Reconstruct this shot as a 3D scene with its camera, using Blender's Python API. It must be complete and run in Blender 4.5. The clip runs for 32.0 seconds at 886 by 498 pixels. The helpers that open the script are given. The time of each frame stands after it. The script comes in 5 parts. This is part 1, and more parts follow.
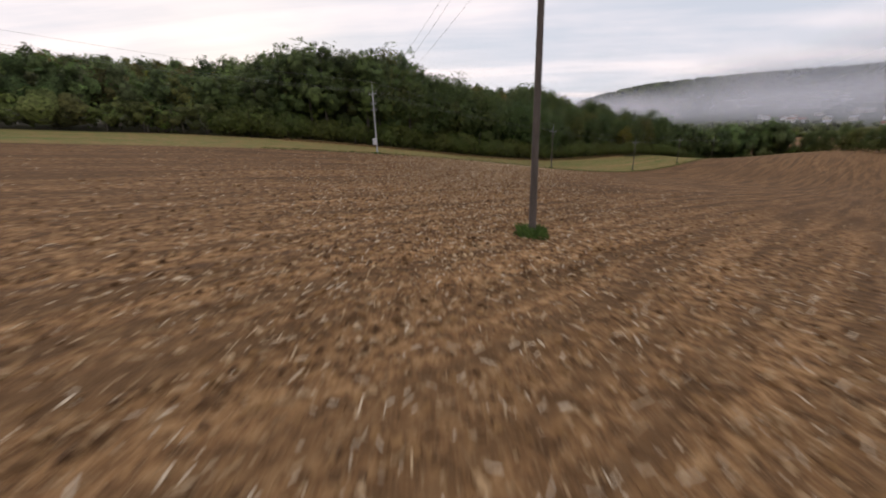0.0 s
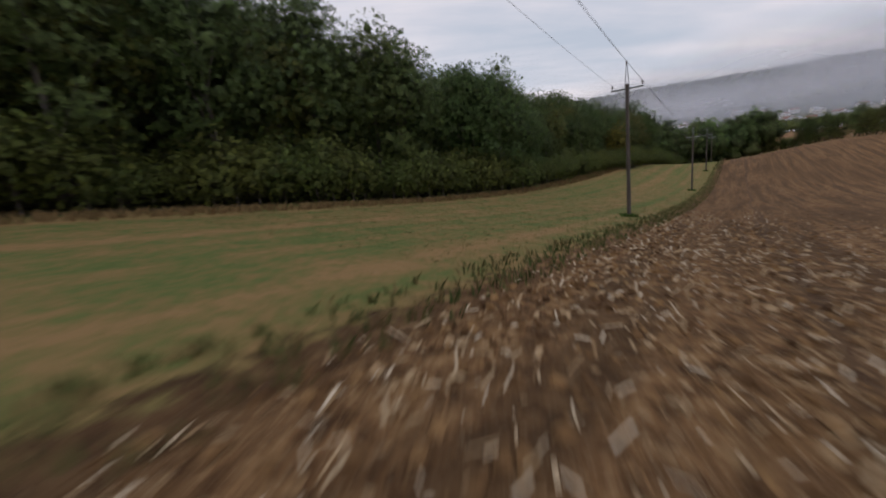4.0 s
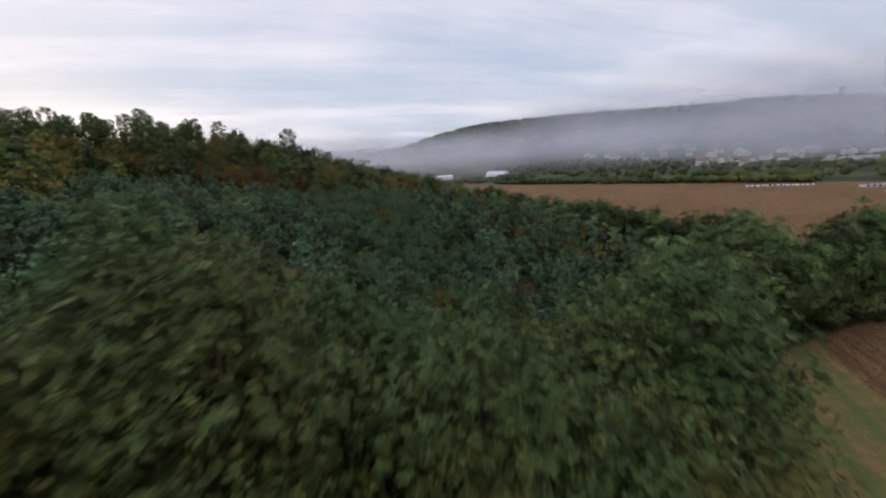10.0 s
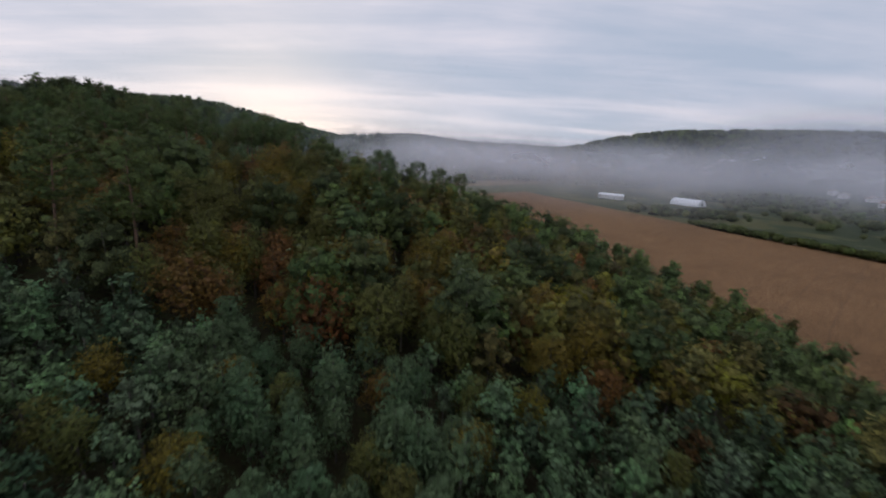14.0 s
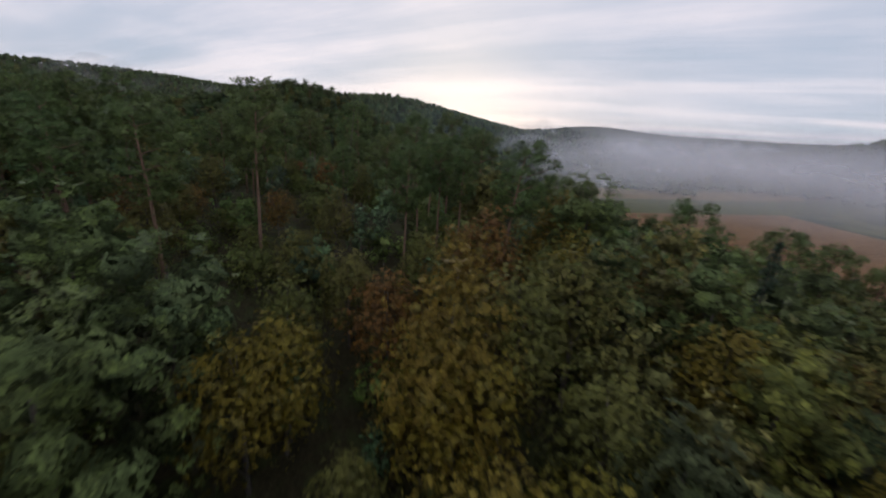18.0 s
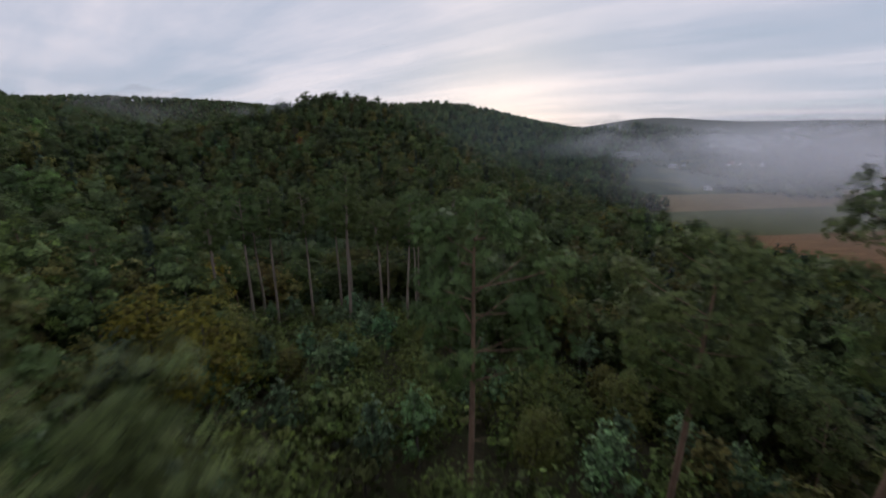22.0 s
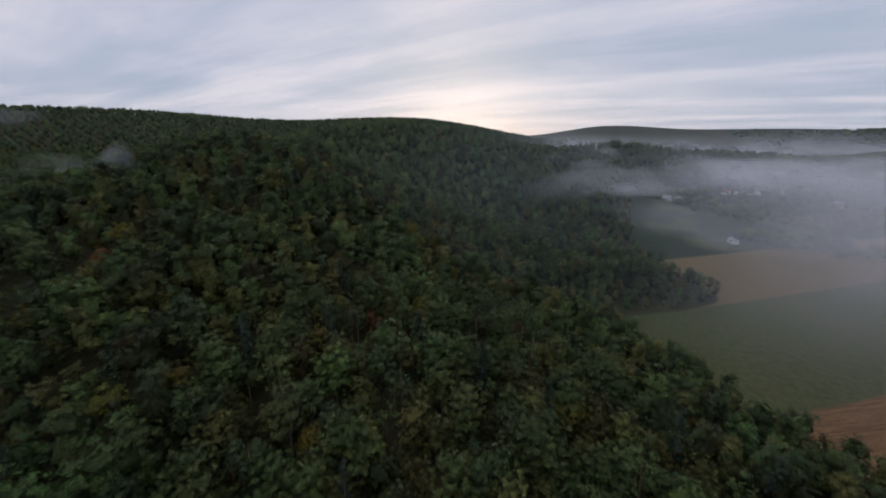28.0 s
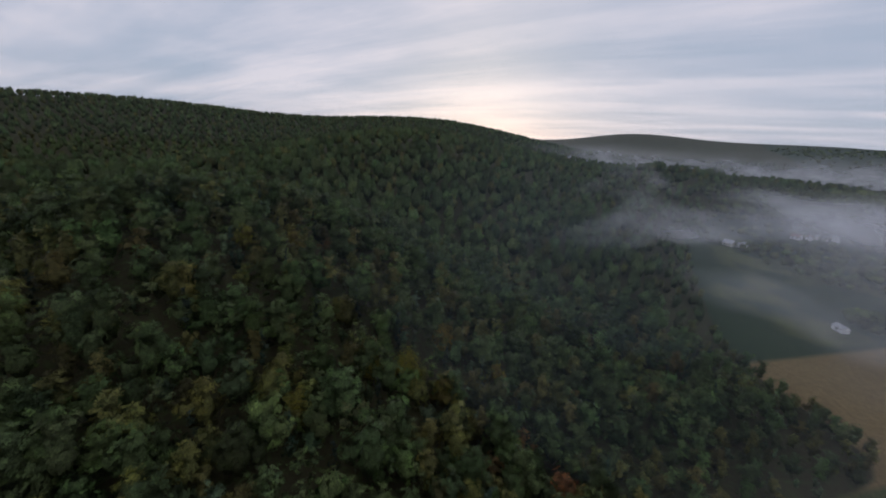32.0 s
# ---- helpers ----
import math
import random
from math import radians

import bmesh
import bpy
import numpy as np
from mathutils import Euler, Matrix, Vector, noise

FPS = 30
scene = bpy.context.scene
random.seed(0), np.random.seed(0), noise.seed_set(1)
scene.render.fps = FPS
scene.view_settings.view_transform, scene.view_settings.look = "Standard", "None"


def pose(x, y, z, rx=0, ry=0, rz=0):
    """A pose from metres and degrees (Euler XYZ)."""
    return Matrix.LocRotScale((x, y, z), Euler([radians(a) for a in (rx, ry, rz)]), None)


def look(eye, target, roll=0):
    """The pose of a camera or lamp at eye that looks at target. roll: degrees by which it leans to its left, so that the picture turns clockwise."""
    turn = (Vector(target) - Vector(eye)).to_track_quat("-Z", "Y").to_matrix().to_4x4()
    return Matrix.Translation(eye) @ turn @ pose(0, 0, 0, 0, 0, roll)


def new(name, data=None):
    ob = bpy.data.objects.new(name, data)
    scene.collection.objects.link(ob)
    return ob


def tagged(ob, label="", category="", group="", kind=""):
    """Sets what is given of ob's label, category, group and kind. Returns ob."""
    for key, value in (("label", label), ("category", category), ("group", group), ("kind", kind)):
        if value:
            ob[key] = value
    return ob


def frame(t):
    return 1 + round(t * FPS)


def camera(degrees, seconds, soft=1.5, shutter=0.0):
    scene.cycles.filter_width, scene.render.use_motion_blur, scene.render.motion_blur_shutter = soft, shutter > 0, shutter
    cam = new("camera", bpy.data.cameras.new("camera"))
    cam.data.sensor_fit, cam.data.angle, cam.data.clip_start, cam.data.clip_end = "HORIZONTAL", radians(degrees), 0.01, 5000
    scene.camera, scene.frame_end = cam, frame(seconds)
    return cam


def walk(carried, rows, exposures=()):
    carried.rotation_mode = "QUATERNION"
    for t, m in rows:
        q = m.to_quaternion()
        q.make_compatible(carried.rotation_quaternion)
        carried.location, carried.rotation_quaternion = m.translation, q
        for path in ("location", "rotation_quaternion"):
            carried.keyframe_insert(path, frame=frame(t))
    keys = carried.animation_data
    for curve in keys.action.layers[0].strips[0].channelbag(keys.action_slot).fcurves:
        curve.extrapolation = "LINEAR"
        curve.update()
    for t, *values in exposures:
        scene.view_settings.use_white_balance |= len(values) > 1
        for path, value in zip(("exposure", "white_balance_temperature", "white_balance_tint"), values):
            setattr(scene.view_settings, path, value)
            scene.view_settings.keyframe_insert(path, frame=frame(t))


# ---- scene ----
cam = camera(98.6, 32.0, soft=1.8, shutter=0.35)
PATH = [
    (0.0, 0.74, -8.47, 4.20, 72.90, 1.72, 2.89),
    (0.5, 0.06, 0.05, 3.89, 73.22, 2.59, 2.20),
    (1.0, -0.61, 8.59, 3.57, 73.54, 3.48, 1.51),
    (1.5, -0.96, 16.96, 3.46, 74.11, 4.28, 0.19),
    (2.0, -0.94, 26.43, 3.29, 74.71, 4.89, -1.52),
    (2.5, -0.37, 35.81, 2.84, 75.37, 5.41, -3.38),
    (3.0, 0.95, 45.68, 2.00, 75.99, 5.81, -5.44),
    (3.5, 2.85, 54.73, 0.72, 76.67, 6.53, -7.25),
    (5.5, 16.50, 90.75, 0.12, 77.16, 8.32, -15.84),
    (6.0, 21.22, 100.33, 1.00, 77.18, 8.59, -17.95),
    (6.5, 26.14, 108.52, 2.18, 77.05, 8.54, -19.44),
    (7.0, 32.10, 117.16, 4.04, 76.63, 8.25, -20.65),
    (7.5, 38.16, 124.93, 6.19, 76.11, 7.70, -21.33),
    (8.0, 45.04, 133.34, 8.63, 75.92, 7.22, -21.73),
    (8.5, 51.39, 140.83, 10.78, 76.25, 6.73, -21.62),
    (9.0, 57.80, 149.11, 12.94, 76.25, 5.28, -20.84),
    (9.5, 63.13, 156.61, 14.74, 76.71, 4.48, -19.70),
    (10.0, 68.30, 164.77, 16.64, 77.22, 3.50, -18.19),
    (10.5, 72.51, 172.97, 18.50, 77.49, 2.61, -16.11),
    (11.0, 75.99, 182.55, 20.40, 77.74, 1.64, -13.94),
    (11.5, 78.45, 191.88, 22.52, 77.63, 0.80, -11.70),
    (12.0, 80.11, 202.29, 24.93, 77.32, -0.15, -9.07),
    (12.5, 80.97, 212.05, 27.06, 77.09, -0.92, -6.43),
    (13.0, 81.09, 222.58, 29.16, 76.79, -1.81, -3.31),
    (13.5, 80.58, 232.41, 30.95, 76.47, -2.64, 0.10),
    (14.0, 79.44, 242.76, 32.56, 75.93, -3.71, 4.49),
    (14.5, 77.59, 252.20, 33.73, 75.42, -4.60, 8.60),
    (16.5, 61.53, 284.98, 36.80, 74.16, -5.09, 21.98),
    (17.0, 56.34, 293.15, 37.42, 73.73, -5.10, 24.84),
    (17.5, 50.97, 300.07, 37.80, 73.42, -4.87, 27.40),
    (18.0, 44.68, 307.15, 38.03, 73.16, -4.46, 29.76),
    (18.5, 38.71, 313.44, 38.34, 72.89, -4.01, 31.51),
    (19.0, 31.99, 320.05, 38.51, 72.97, -3.47, 32.91),
    (19.5, 25.31, 326.30, 38.95, 72.96, -3.10, 33.99),
    (20.0, 18.33, 332.78, 39.61, 72.71, -2.27, 34.98),
    (20.5, 11.46, 338.86, 40.04, 72.79, -1.79, 35.43),
    (22.0, -6.70, 357.55, 42.10, 73.58, -0.41, 35.97),
    (22.5, -11.58, 363.23, 42.77, 73.84, -0.15, 35.80),
    (23.0, -17.04, 369.86, 44.07, 74.00, 0.03, 35.55),
    (23.5, -22.17, 376.52, 45.73, 74.10, 0.18, 35.23),
    (24.0, -27.69, 384.20, 47.84, 74.24, 0.35, 34.81),
    (24.5, -32.99, 391.75, 50.13, 74.34, 0.45, 34.35),
    (25.0, -38.76, 400.23, 52.79, 74.39, 0.61, 33.84),
    (25.5, -44.01, 408.69, 55.64, 74.32, 1.00, 33.30),
    (27.5, -64.94, 444.48, 67.82, 74.31, -0.27, 30.71),
    (28.0, -70.49, 454.16, 71.24, 74.17, -0.28, 30.29),
    (28.5, -75.45, 462.90, 74.50, 74.03, -0.39, 29.99),
    (29.0, -80.71, 472.11, 77.99, 73.98, -0.55, 29.80),
    (29.5, -85.32, 480.31, 81.05, 73.98, -0.82, 29.84),
    (30.0, -90.40, 488.91, 84.13, 73.94, -1.21, 30.04),
    (30.5, -95.23, 496.62, 86.77, 73.90, -1.60, 30.51),
    (31.0, -100.57, 504.97, 89.56, 73.86, -2.04, 31.18),
    (31.5, -105.66, 512.43, 91.92, 73.74, -2.53, 32.07),
    (32.0, -111.59, 520.02, 94.17, 73.59, -3.02, 33.26),
]
walk(cam, [(t, pose(*p)) for t, *p in PATH],
     [(0, 0.6, 6950, 12), (2, 0.1, 6450, 10), (3, 0.22, 6600, 10), (3.5, 0.27, 6600, 10), (7.5, 0.38, 6550, 10), (9, 0.25, 6400, 10), (10, 0.40, 6250, 10), (11, 0.42, 6200, 10), (12, 0.25, 6200, 10), (14, 0.12, 6150, 10), (18, 0.25, 6300, 10), (19, 0.22, 6250, 10), (23, 0.08, 6150, 10), (28, 0.0, 6050, 10), (32, -0.03, 6050, 10)])
scene.cycles.transparent_max_bounces = 32

# ---- light ----
SUN_AZ, SUN_EL = radians(28), radians(9)          # behind the cloud, left of +y
world = bpy.data.worlds.new("overcast_sky")
scene.world = world
world.use_nodes = True
wt = world.node_tree
wt.nodes.clear()


def node(tree, kind, attribute_name="", operation=""):
    n = tree.nodes.new(kind)
    if attribute_name:
        n.attribute_name = attribute_name
    if operation:
        n.operation = operation
    return n


def ramp(tree, fac, stops):
    n = tree.nodes.new("ShaderNodeValToRGB")
    while len(n.color_ramp.elements) < len(stops):
        n.color_ramp.elements.new(0.5)
    for e, (p, c) in zip(n.color_ramp.elements, stops):
        e.position = p
        e.color = (c, c, c, 1) if isinstance(c, (int, float)) else (*c, 1)
    tree.links.new(fac, n.inputs[0])
    return n.outputs[0]


def maths(tree, op, a, b=None, clamp=False):
    n = tree.nodes.new("ShaderNodeMath")
    n.operation, n.use_clamp = op, clamp
    for i, v in enumerate((a, b)):
        if v is None:
            continue
        if isinstance(v, (int, float)):
            n.inputs[i].default_value = v
        else:
            tree.links.new(v, n.inputs[i])
    return n.outputs[0]


def mixed(tree, fac, a, b, blend="MIX"):
    n = tree.nodes.new("ShaderNodeMix")
    n.data_type, n.blend_type = "RGBA", blend
    for i, v in ((0, fac), (6, a), (7, b)):
        if isinstance(v, (int, float)):
            n.inputs[i].default_value = v
        elif isinstance(v, tuple):
            n.inputs[i].default_value = (*v, 1)
        else:
            tree.links.new(v, n.inputs[i])
    return n.outputs[2]


def noised(tree, vector, scale, detail=4.0, rough=0.55, distortion=0.0):
    n = tree.nodes.new("ShaderNodeTexNoise")
    n.inputs["Scale"].default_value, n.inputs["Detail"].default_value = scale, detail
    n.inputs["Roughness"].default_value, n.inputs["Distortion"].default_value = rough, distortion
    if vector is not None:
        tree.links.new(vector, n.inputs["Vector"])
    return n.outputs["Fac"]


sky = node(wt, "ShaderNodeTexSky")
sky.sky_type, sky.sun_disc, sky.sun_elevation, sky.sun_rotation = "NISHITA", False, SUN_EL, -SUN_AZ
clear = mixed(wt, 1.0, sky.outputs[0], (0.10, 0.10, 0.10), "MULTIPLY")
coord = wt.nodes.new("ShaderNodeTexCoord")
split = wt.nodes.new("ShaderNodeSeparateXYZ")
wt.links.new(coord.outputs["Generated"], split.inputs[0])
up = maths(wt, "MAXIMUM", split.outputs[2], 0.0)
# cloud deck: the direction laid onto a high plane, drawn out along the wind
low = maths(wt, "ADD", up, 0.09)
deck = wt.nodes.new("ShaderNodeCombineXYZ")
wt.links.new(maths(wt, "DIVIDE", split.outputs[0], low), deck.inputs[0])
wt.links.new(maths(wt, "DIVIDE", split.outputs[1], low), deck.inputs[1])
turned = wt.nodes.new("ShaderNodeMapping")
turned.inputs["Rotation"].default_value = (0, 0, radians(-38))
turned.inputs["Scale"].default_value = (0.18, 1.0, 1.0)
wt.links.new(deck.outputs[0], turned.inputs[0])
streak = noised(wt, turned.outputs[0], 1.25, 7.0, 0.6, 0.35)
billow = noised(wt, deck.outputs[0], 0.55, 5.0, 0.55, 0.3)
cover = maths(wt, "ADD", maths(wt, "MULTIPLY", streak, 0.62), maths(wt, "MULTIPLY", billow, 0.38))
tone = ramp(wt, cover, [(0.39, (0.42, 0.465, 0.56)), (0.47, (0.495, 0.515, 0.60)), (0.54, (0.59, 0.58, 0.65)), (0.61, (0.71, 0.66, 0.705))])
# thinner cloud over the low sun
glow_dir = Vector((-math.sin(SUN_AZ), math.cos(SUN_AZ), 0.05)).normalized()
dot = node(wt, "ShaderNodeVectorMath", operation="DOT_PRODUCT")
wt.links.new(coord.outputs["Generated"], dot.inputs[0])
dot.inputs[1].default_value = glow_dir
near_sun = maths(wt, "POWER", maths(wt, "MAXIMUM", dot.outputs["Value"], 0.0), 12.0)
band = ramp(wt, up, [(0.0, 1.0), (0.07, 0.85), (0.17, 0.12), (0.4, 0.0)])
thin = maths(wt, "MULTIPLY", maths(wt, "MULTIPLY", near_sun, band), ramp(wt, cover, [(0.40, 0.25), (0.60, 1.0)]))
lit = mixed(wt, thin, tone, (0.89, 0.80, 0.82))
# an overcast sky is brightest overhead
rise = ramp(wt, up, [(0.0, 1.0), (0.35, 1.0), (0.6, 1.2), (1.0, 1.5)])
lit = mixed(wt, 1.0, lit, rise, "MULTIPLY")
whole = mixed(wt, 0.93, clear, lit)
back = wt.nodes.new("ShaderNodeBackground")
back.inputs[1].default_value = 1.0
wt.links.new(whole, back.inputs[0])
wout = wt.nodes.new("ShaderNodeOutputWorld")
wt.links.new(back.outputs[0], wout.inputs[0])

sun_data = bpy.data.lights.new("sun", "SUN")
sun_data.energy, sun_data.angle, sun_data.color = 0.5, radians(25), (1.0, 0.86, 0.78)
sun = new("sun", sun_data)
sun.matrix_world = look((0, 0, 300), Vector((0, 0, 300)) - Vector((-math.sin(SUN_AZ) * math.cos(SUN_EL), math.cos(SUN_AZ) * math.cos(SUN_EL), math.sin(SUN_EL) + 0.1)))


# ---- materials ----
def material(name):
    m = bpy.data.materials.new(name)
    m.use_nodes = True
    t = m.node_tree
    return m, t, t.nodes["Principled BSDF"]


def bumped(t, bsdf, height, strength, distance):
    b = t.nodes.new("ShaderNodeBump")
    b.inputs["Strength"].default_value, b.inputs["Distance"].default_value = strength, distance
    t.links.new(height, b.inputs["Height"])
    t.links.new(b.outputs[0], bsdf.inputs["Normal"])


def simple(name, a, b, scale, rough=0.85, bump=0.3, metal=0.0, stretch=(1, 1, 1)):
    """A surface that wavers between two colours at two scales, with fine relief."""
    m, t, s = material(name)
    co = t.nodes.new("ShaderNodeTexCoord")
    mp = t.nodes.new("ShaderNodeMapping")
    mp.inputs["Scale"].default_value = stretch
    t.links.new(co.outputs["Object"], mp.inputs[0])
    big, fine = noised(t, mp.outputs[0], scale, 3.0), noised(t, mp.outputs[0], scale * 9, 3.0)
    f = maths(t, "ADD", maths(t, "MULTIPLY", big, 0.6), maths(t, "MULTIPLY", fine, 0.4))
    t.links.new(ramp(t, f, [(0.36, a), (0.64, b)]), s.inputs["Base Color"])
    s.inputs["Roughness"].default_value, s.inputs["Metallic"].default_value = rough, metal
    if bump:
        bumped(t, s, fine, bump, 0.02)
    return m


def leaf_facing(t):
    """The way the foliage faces as a whole, softer than its single leaves."""
    way = node(t, "ShaderNodeAttribute", attribute_name="facing")
    turn = t.nodes.new("ShaderNodeVectorTransform")
    turn.vector_type, turn.convert_from, turn.convert_to = "NORMAL", "OBJECT", "WORLD"
    t.links.new(way.outputs["Vector"], turn.inputs[0])
    return turn.outputs[0]


def foliage(name, gloss=0.55, grain=0.0):
    """Sprays of leaves with gaps between the leaves; their colour is the tint of their clump, inner shade painted in,
    shifted from tree to tree and spray to spray.
    """
    m, t, s = material(name)
    tint = node(t, "ShaderNodeAttribute", attribute_name="tint")
    info = t.nodes.new("ShaderNodeObjectInfo")
    geo = t.nodes.new("ShaderNodeNewGeometry")
    hsv = t.nodes.new("ShaderNodeHueSaturation")
    t.links.new(tint.outputs["Color"], hsv.inputs["Color"])
    t.links.new(maths(t, "ADD", maths(t, "MULTIPLY", info.outputs["Random"], 0.045), 0.478), hsv.inputs["Hue"])
    hsv.inputs["Saturation"].default_value = 1.16
    t.links.new(maths(t, "ADD", maths(t, "MULTIPLY", geo.outputs["Random Per Island"], 0.14), 0.93), hsv.inputs["Value"])
    co = t.nodes.new("ShaderNodeTexCoord")
    mottle = ramp(t, noised(t, co.outputs["Object"], grain * 0.6, 4.0, 0.75), [(0.36, 0.45), (0.5, 0.95), (0.64, 1.6)])
    leaf_colour = mixed(t, 1.0, hsv.outputs[0], mottle, "MULTIPLY")
    t.links.new(leaf_colour, s.inputs["Base Color"])
    s.inputs["Roughness"].default_value = gloss
    s.inputs["Specular IOR Level"].default_value = 0.25
    facing = leaf_facing(t)
    t.links.new(facing, s.inputs["Normal"])
    tr = t.nodes.new("ShaderNodeBsdfTranslucent")
    t.links.new(facing, tr.inputs["Normal"])
    t.links.new(leaf_colour, tr.inputs[0])
    mx = t.nodes.new("ShaderNodeMixShader")
    mx.inputs[0].default_value = 0.35
    t.links.new(s.outputs[0], mx.inputs[1])
    t.links.new(tr.outputs[0], mx.inputs[2])
    rim = node(t, "ShaderNodeAttribute", "rim")
    far = node(t, "ShaderNodeVectorMath", operation="LENGTH")
    t.links.new(rim.outputs["Vector"], far.inputs[0])
    # leaves thin out from the middle of a spray to its border
    leafy = maths(t, "SUBTRACT", noised(t, co.outputs["Object"], grain, 3.0, 0.65), maths(t, "MULTIPLY", maths(t, "POWER", far.outputs["Value"], 2.0), 0.105))
    leafy = ramp(t, leafy, [(0.452, 0.0), (0.48, 1.0)])
    gap = t.nodes.new("ShaderNodeBsdfTransparent")
    cut = t.nodes.new("ShaderNodeMixShader")
    t.links.new(leafy, cut.inputs[0])
    t.links.new(gap.outputs[0], cut.inputs[1])
    t.links.new(mx.outputs[0], cut.inputs[2])
    t.links.new(cut.outputs[0], t.nodes["Material Output"].inputs[0])
    return m


def inner_foliage():
    """The closed inside of a crown: leaf masses and dark gaps, small and uneven; the gaps' shade is painted into the
    colour.
    """
    m, t, s = material("inner_leaves")
    tint = node(t, "ShaderNodeAttribute", attribute_name="tint")
    co = t.nodes.new("ShaderNodeTexCoord")
    n1, n2 = noised(t, co.outputs["Object"], 1.1, 4, 0.7, 0.5), noised(t, co.outputs["Object"], 3.6, 4, 0.75)
    f = maths(t, "ADD", maths(t, "MULTIPLY", n1, 0.55), maths(t, "MULTIPLY", n2, 0.45))
    t.links.new(mixed(t, 1.0, tint.outputs["Color"], ramp(t, f, [(0.40, 0.4), (0.5, 0.85), (0.62, 1.35)]), "MULTIPLY"), s.inputs["Base Color"])
    s.inputs["Roughness"].default_value = 0.8
    s.inputs["Specular IOR Level"].default_value = 0.1
    bumped(t, s, f, 0.8, 0.35)
    t.links.new(leaf_facing(t), s.inputs["Normal"].links[0].from_node.inputs["Normal"])
    gap, cut = t.nodes.new("ShaderNodeBsdfTransparent"), t.nodes.new("ShaderNodeMixShader")
    t.links.new(ramp(t, noised(t, co.outputs["Object"], 3.2, 3, 0.7), [(0.45, 0.0), (0.48, 1.0)]), cut.inputs[0])
    t.links.new(gap.outputs[0], cut.inputs[1])
    t.links.new(s.outputs[0], cut.inputs[2])
    t.links.new(cut.outputs[0], t.nodes["Material Output"].inputs[0])
    return m


INNER = inner_foliage()
LEAF = foliage("leaves", 0.6, 13.0)
NEEDLE = foliage("needles", 0.6, 16.0)
LEAF_MASS = {1: foliage("woodland_leaves", 0.6, 5.5), 2: foliage("hillside_leaves", 0.6, 3.2), 3: foliage("distant_leaves", 0.6, 1.6)}
BARK = simple("grey_brown_bark", (0.055, 0.045, 0.036), (0.14, 0.12, 0.10), 3.0, 0.95, 0.6, stretch=(1, 1, 0.25))
PINE_BARK = simple("orange_pine_bark", (0.09, 0.055, 0.036), (0.23, 0.14, 0.09), 2.0, 0.92, 0.6, stretch=(1, 1, 0.25))
PALE_BARK = simple("pale_bare_bark", (0.14, 0.105, 0.08), (0.27, 0.215, 0.17), 2.0, 0.9, 0.4, stretch=(1, 1, 0.25))
POLE_WOOD = simple("weathered_pole_wood", (0.045, 0.036, 0.03), (0.11, 0.09, 0.075), 2.5, 0.9, 0.5, stretch=(3, 3, 0.3))
CONCRETE = simple("pale_concrete", (0.27, 0.27, 0.27), (0.40, 0.40, 0.39), 1.5, 0.85, 0.25)
STEEL = simple("galvanised_steel", (0.22, 0.23, 0.24), (0.34, 0.35, 0.36), 4.0, 0.5, 0.1, 0.7)
BROWN_GLAZE = simple("brown_porcelain", (0.04, 0.02, 0.015), (0.07, 0.035, 0.025), 6.0, 0.3, 0.0)
BOX_PAINT = simple("light_grey_painted_box", (0.45, 0.46, 0.47), (0.56, 0.57, 0.58), 3.0, 0.5, 0.1)
WIRE = simple("aluminium_wire", (0.16, 0.16, 0.17), (0.24, 0.24, 0.25), 3.0, 0.6, 0.0, 0.3)
WHITE_WALL = simple("white_render_wall", (0.62, 0.61, 0.59), (0.76, 0.75, 0.73), 0.4, 0.9, 0.1)
CREAM_WALL = simple("cream_render_wall", (0.50, 0.46, 0.38), (0.62, 0.58, 0.50), 0.4, 0.9, 0.1)
RED_ROOF = simple("red_tile_roof", (0.16, 0.07, 0.05), (0.26, 0.12, 0.085), 0.8, 0.9, 0.4)
GREY_ROOF = simple("grey_sheet_roof", (0.22, 0.22, 0.23), (0.34, 0.34, 0.35), 0.6, 0.6, 0.2)
WHITE_SHEET = simple("white_membrane", (0.68, 0.69, 0.70), (0.80, 0.81, 0.82), 0.3, 0.6, 0.1)
DARK_GLASS = simple("dark_window_glass", (0.03, 0.035, 0.04), (0.05, 0.055, 0.06), 2.0, 0.15, 0.0)
TOWER_STONE = simple("grey_tower_stone", (0.24, 0.23, 0.22), (0.36, 0.35, 0.33), 0.5, 0.95, 0.4)
STUMP = simple("fresh_log_wood", (0.22, 0.14, 0.10), (0.36, 0.25, 0.18), 1.5, 0.85, 0.3)


# ---- terrain ----
HILLS = [
    (-324, 250, 186, 55.0), (-16, 289, 99, 34.2), (-365, 840, 143, 50.6), (-98, -153, 146, 17.3), (-97, 440, 51, 21.3),
    (34, 228, 88, -27.6), (-106, 433, 51, -44.3), (34, 397, 25, -24.1), (-264, 598, 72, 38.1), (190, 245, 57, -14.1),
    (-30, 73, 47, 2.6), (-103, 494, 51, 16.5), (29, 363, 42, 17.3), (-681, 382, 161, 75.4), (126, 219, 33, -25.2),
    (145, 188, 44, 13.3), (25, 194, 44, 18.4), (121, 244, 41, 7.7), (102, 251, 38, 8.5), (141, 233, 42, 6.4),
    (130, 224, 43, 5.2), (63, 186, 42, -0.8), (54, 149, 64, -2.0), (-521, 659, 120, 19.5), (-249, 564, 70, 15.5),
    (-180, 715, 109, -9.3)]
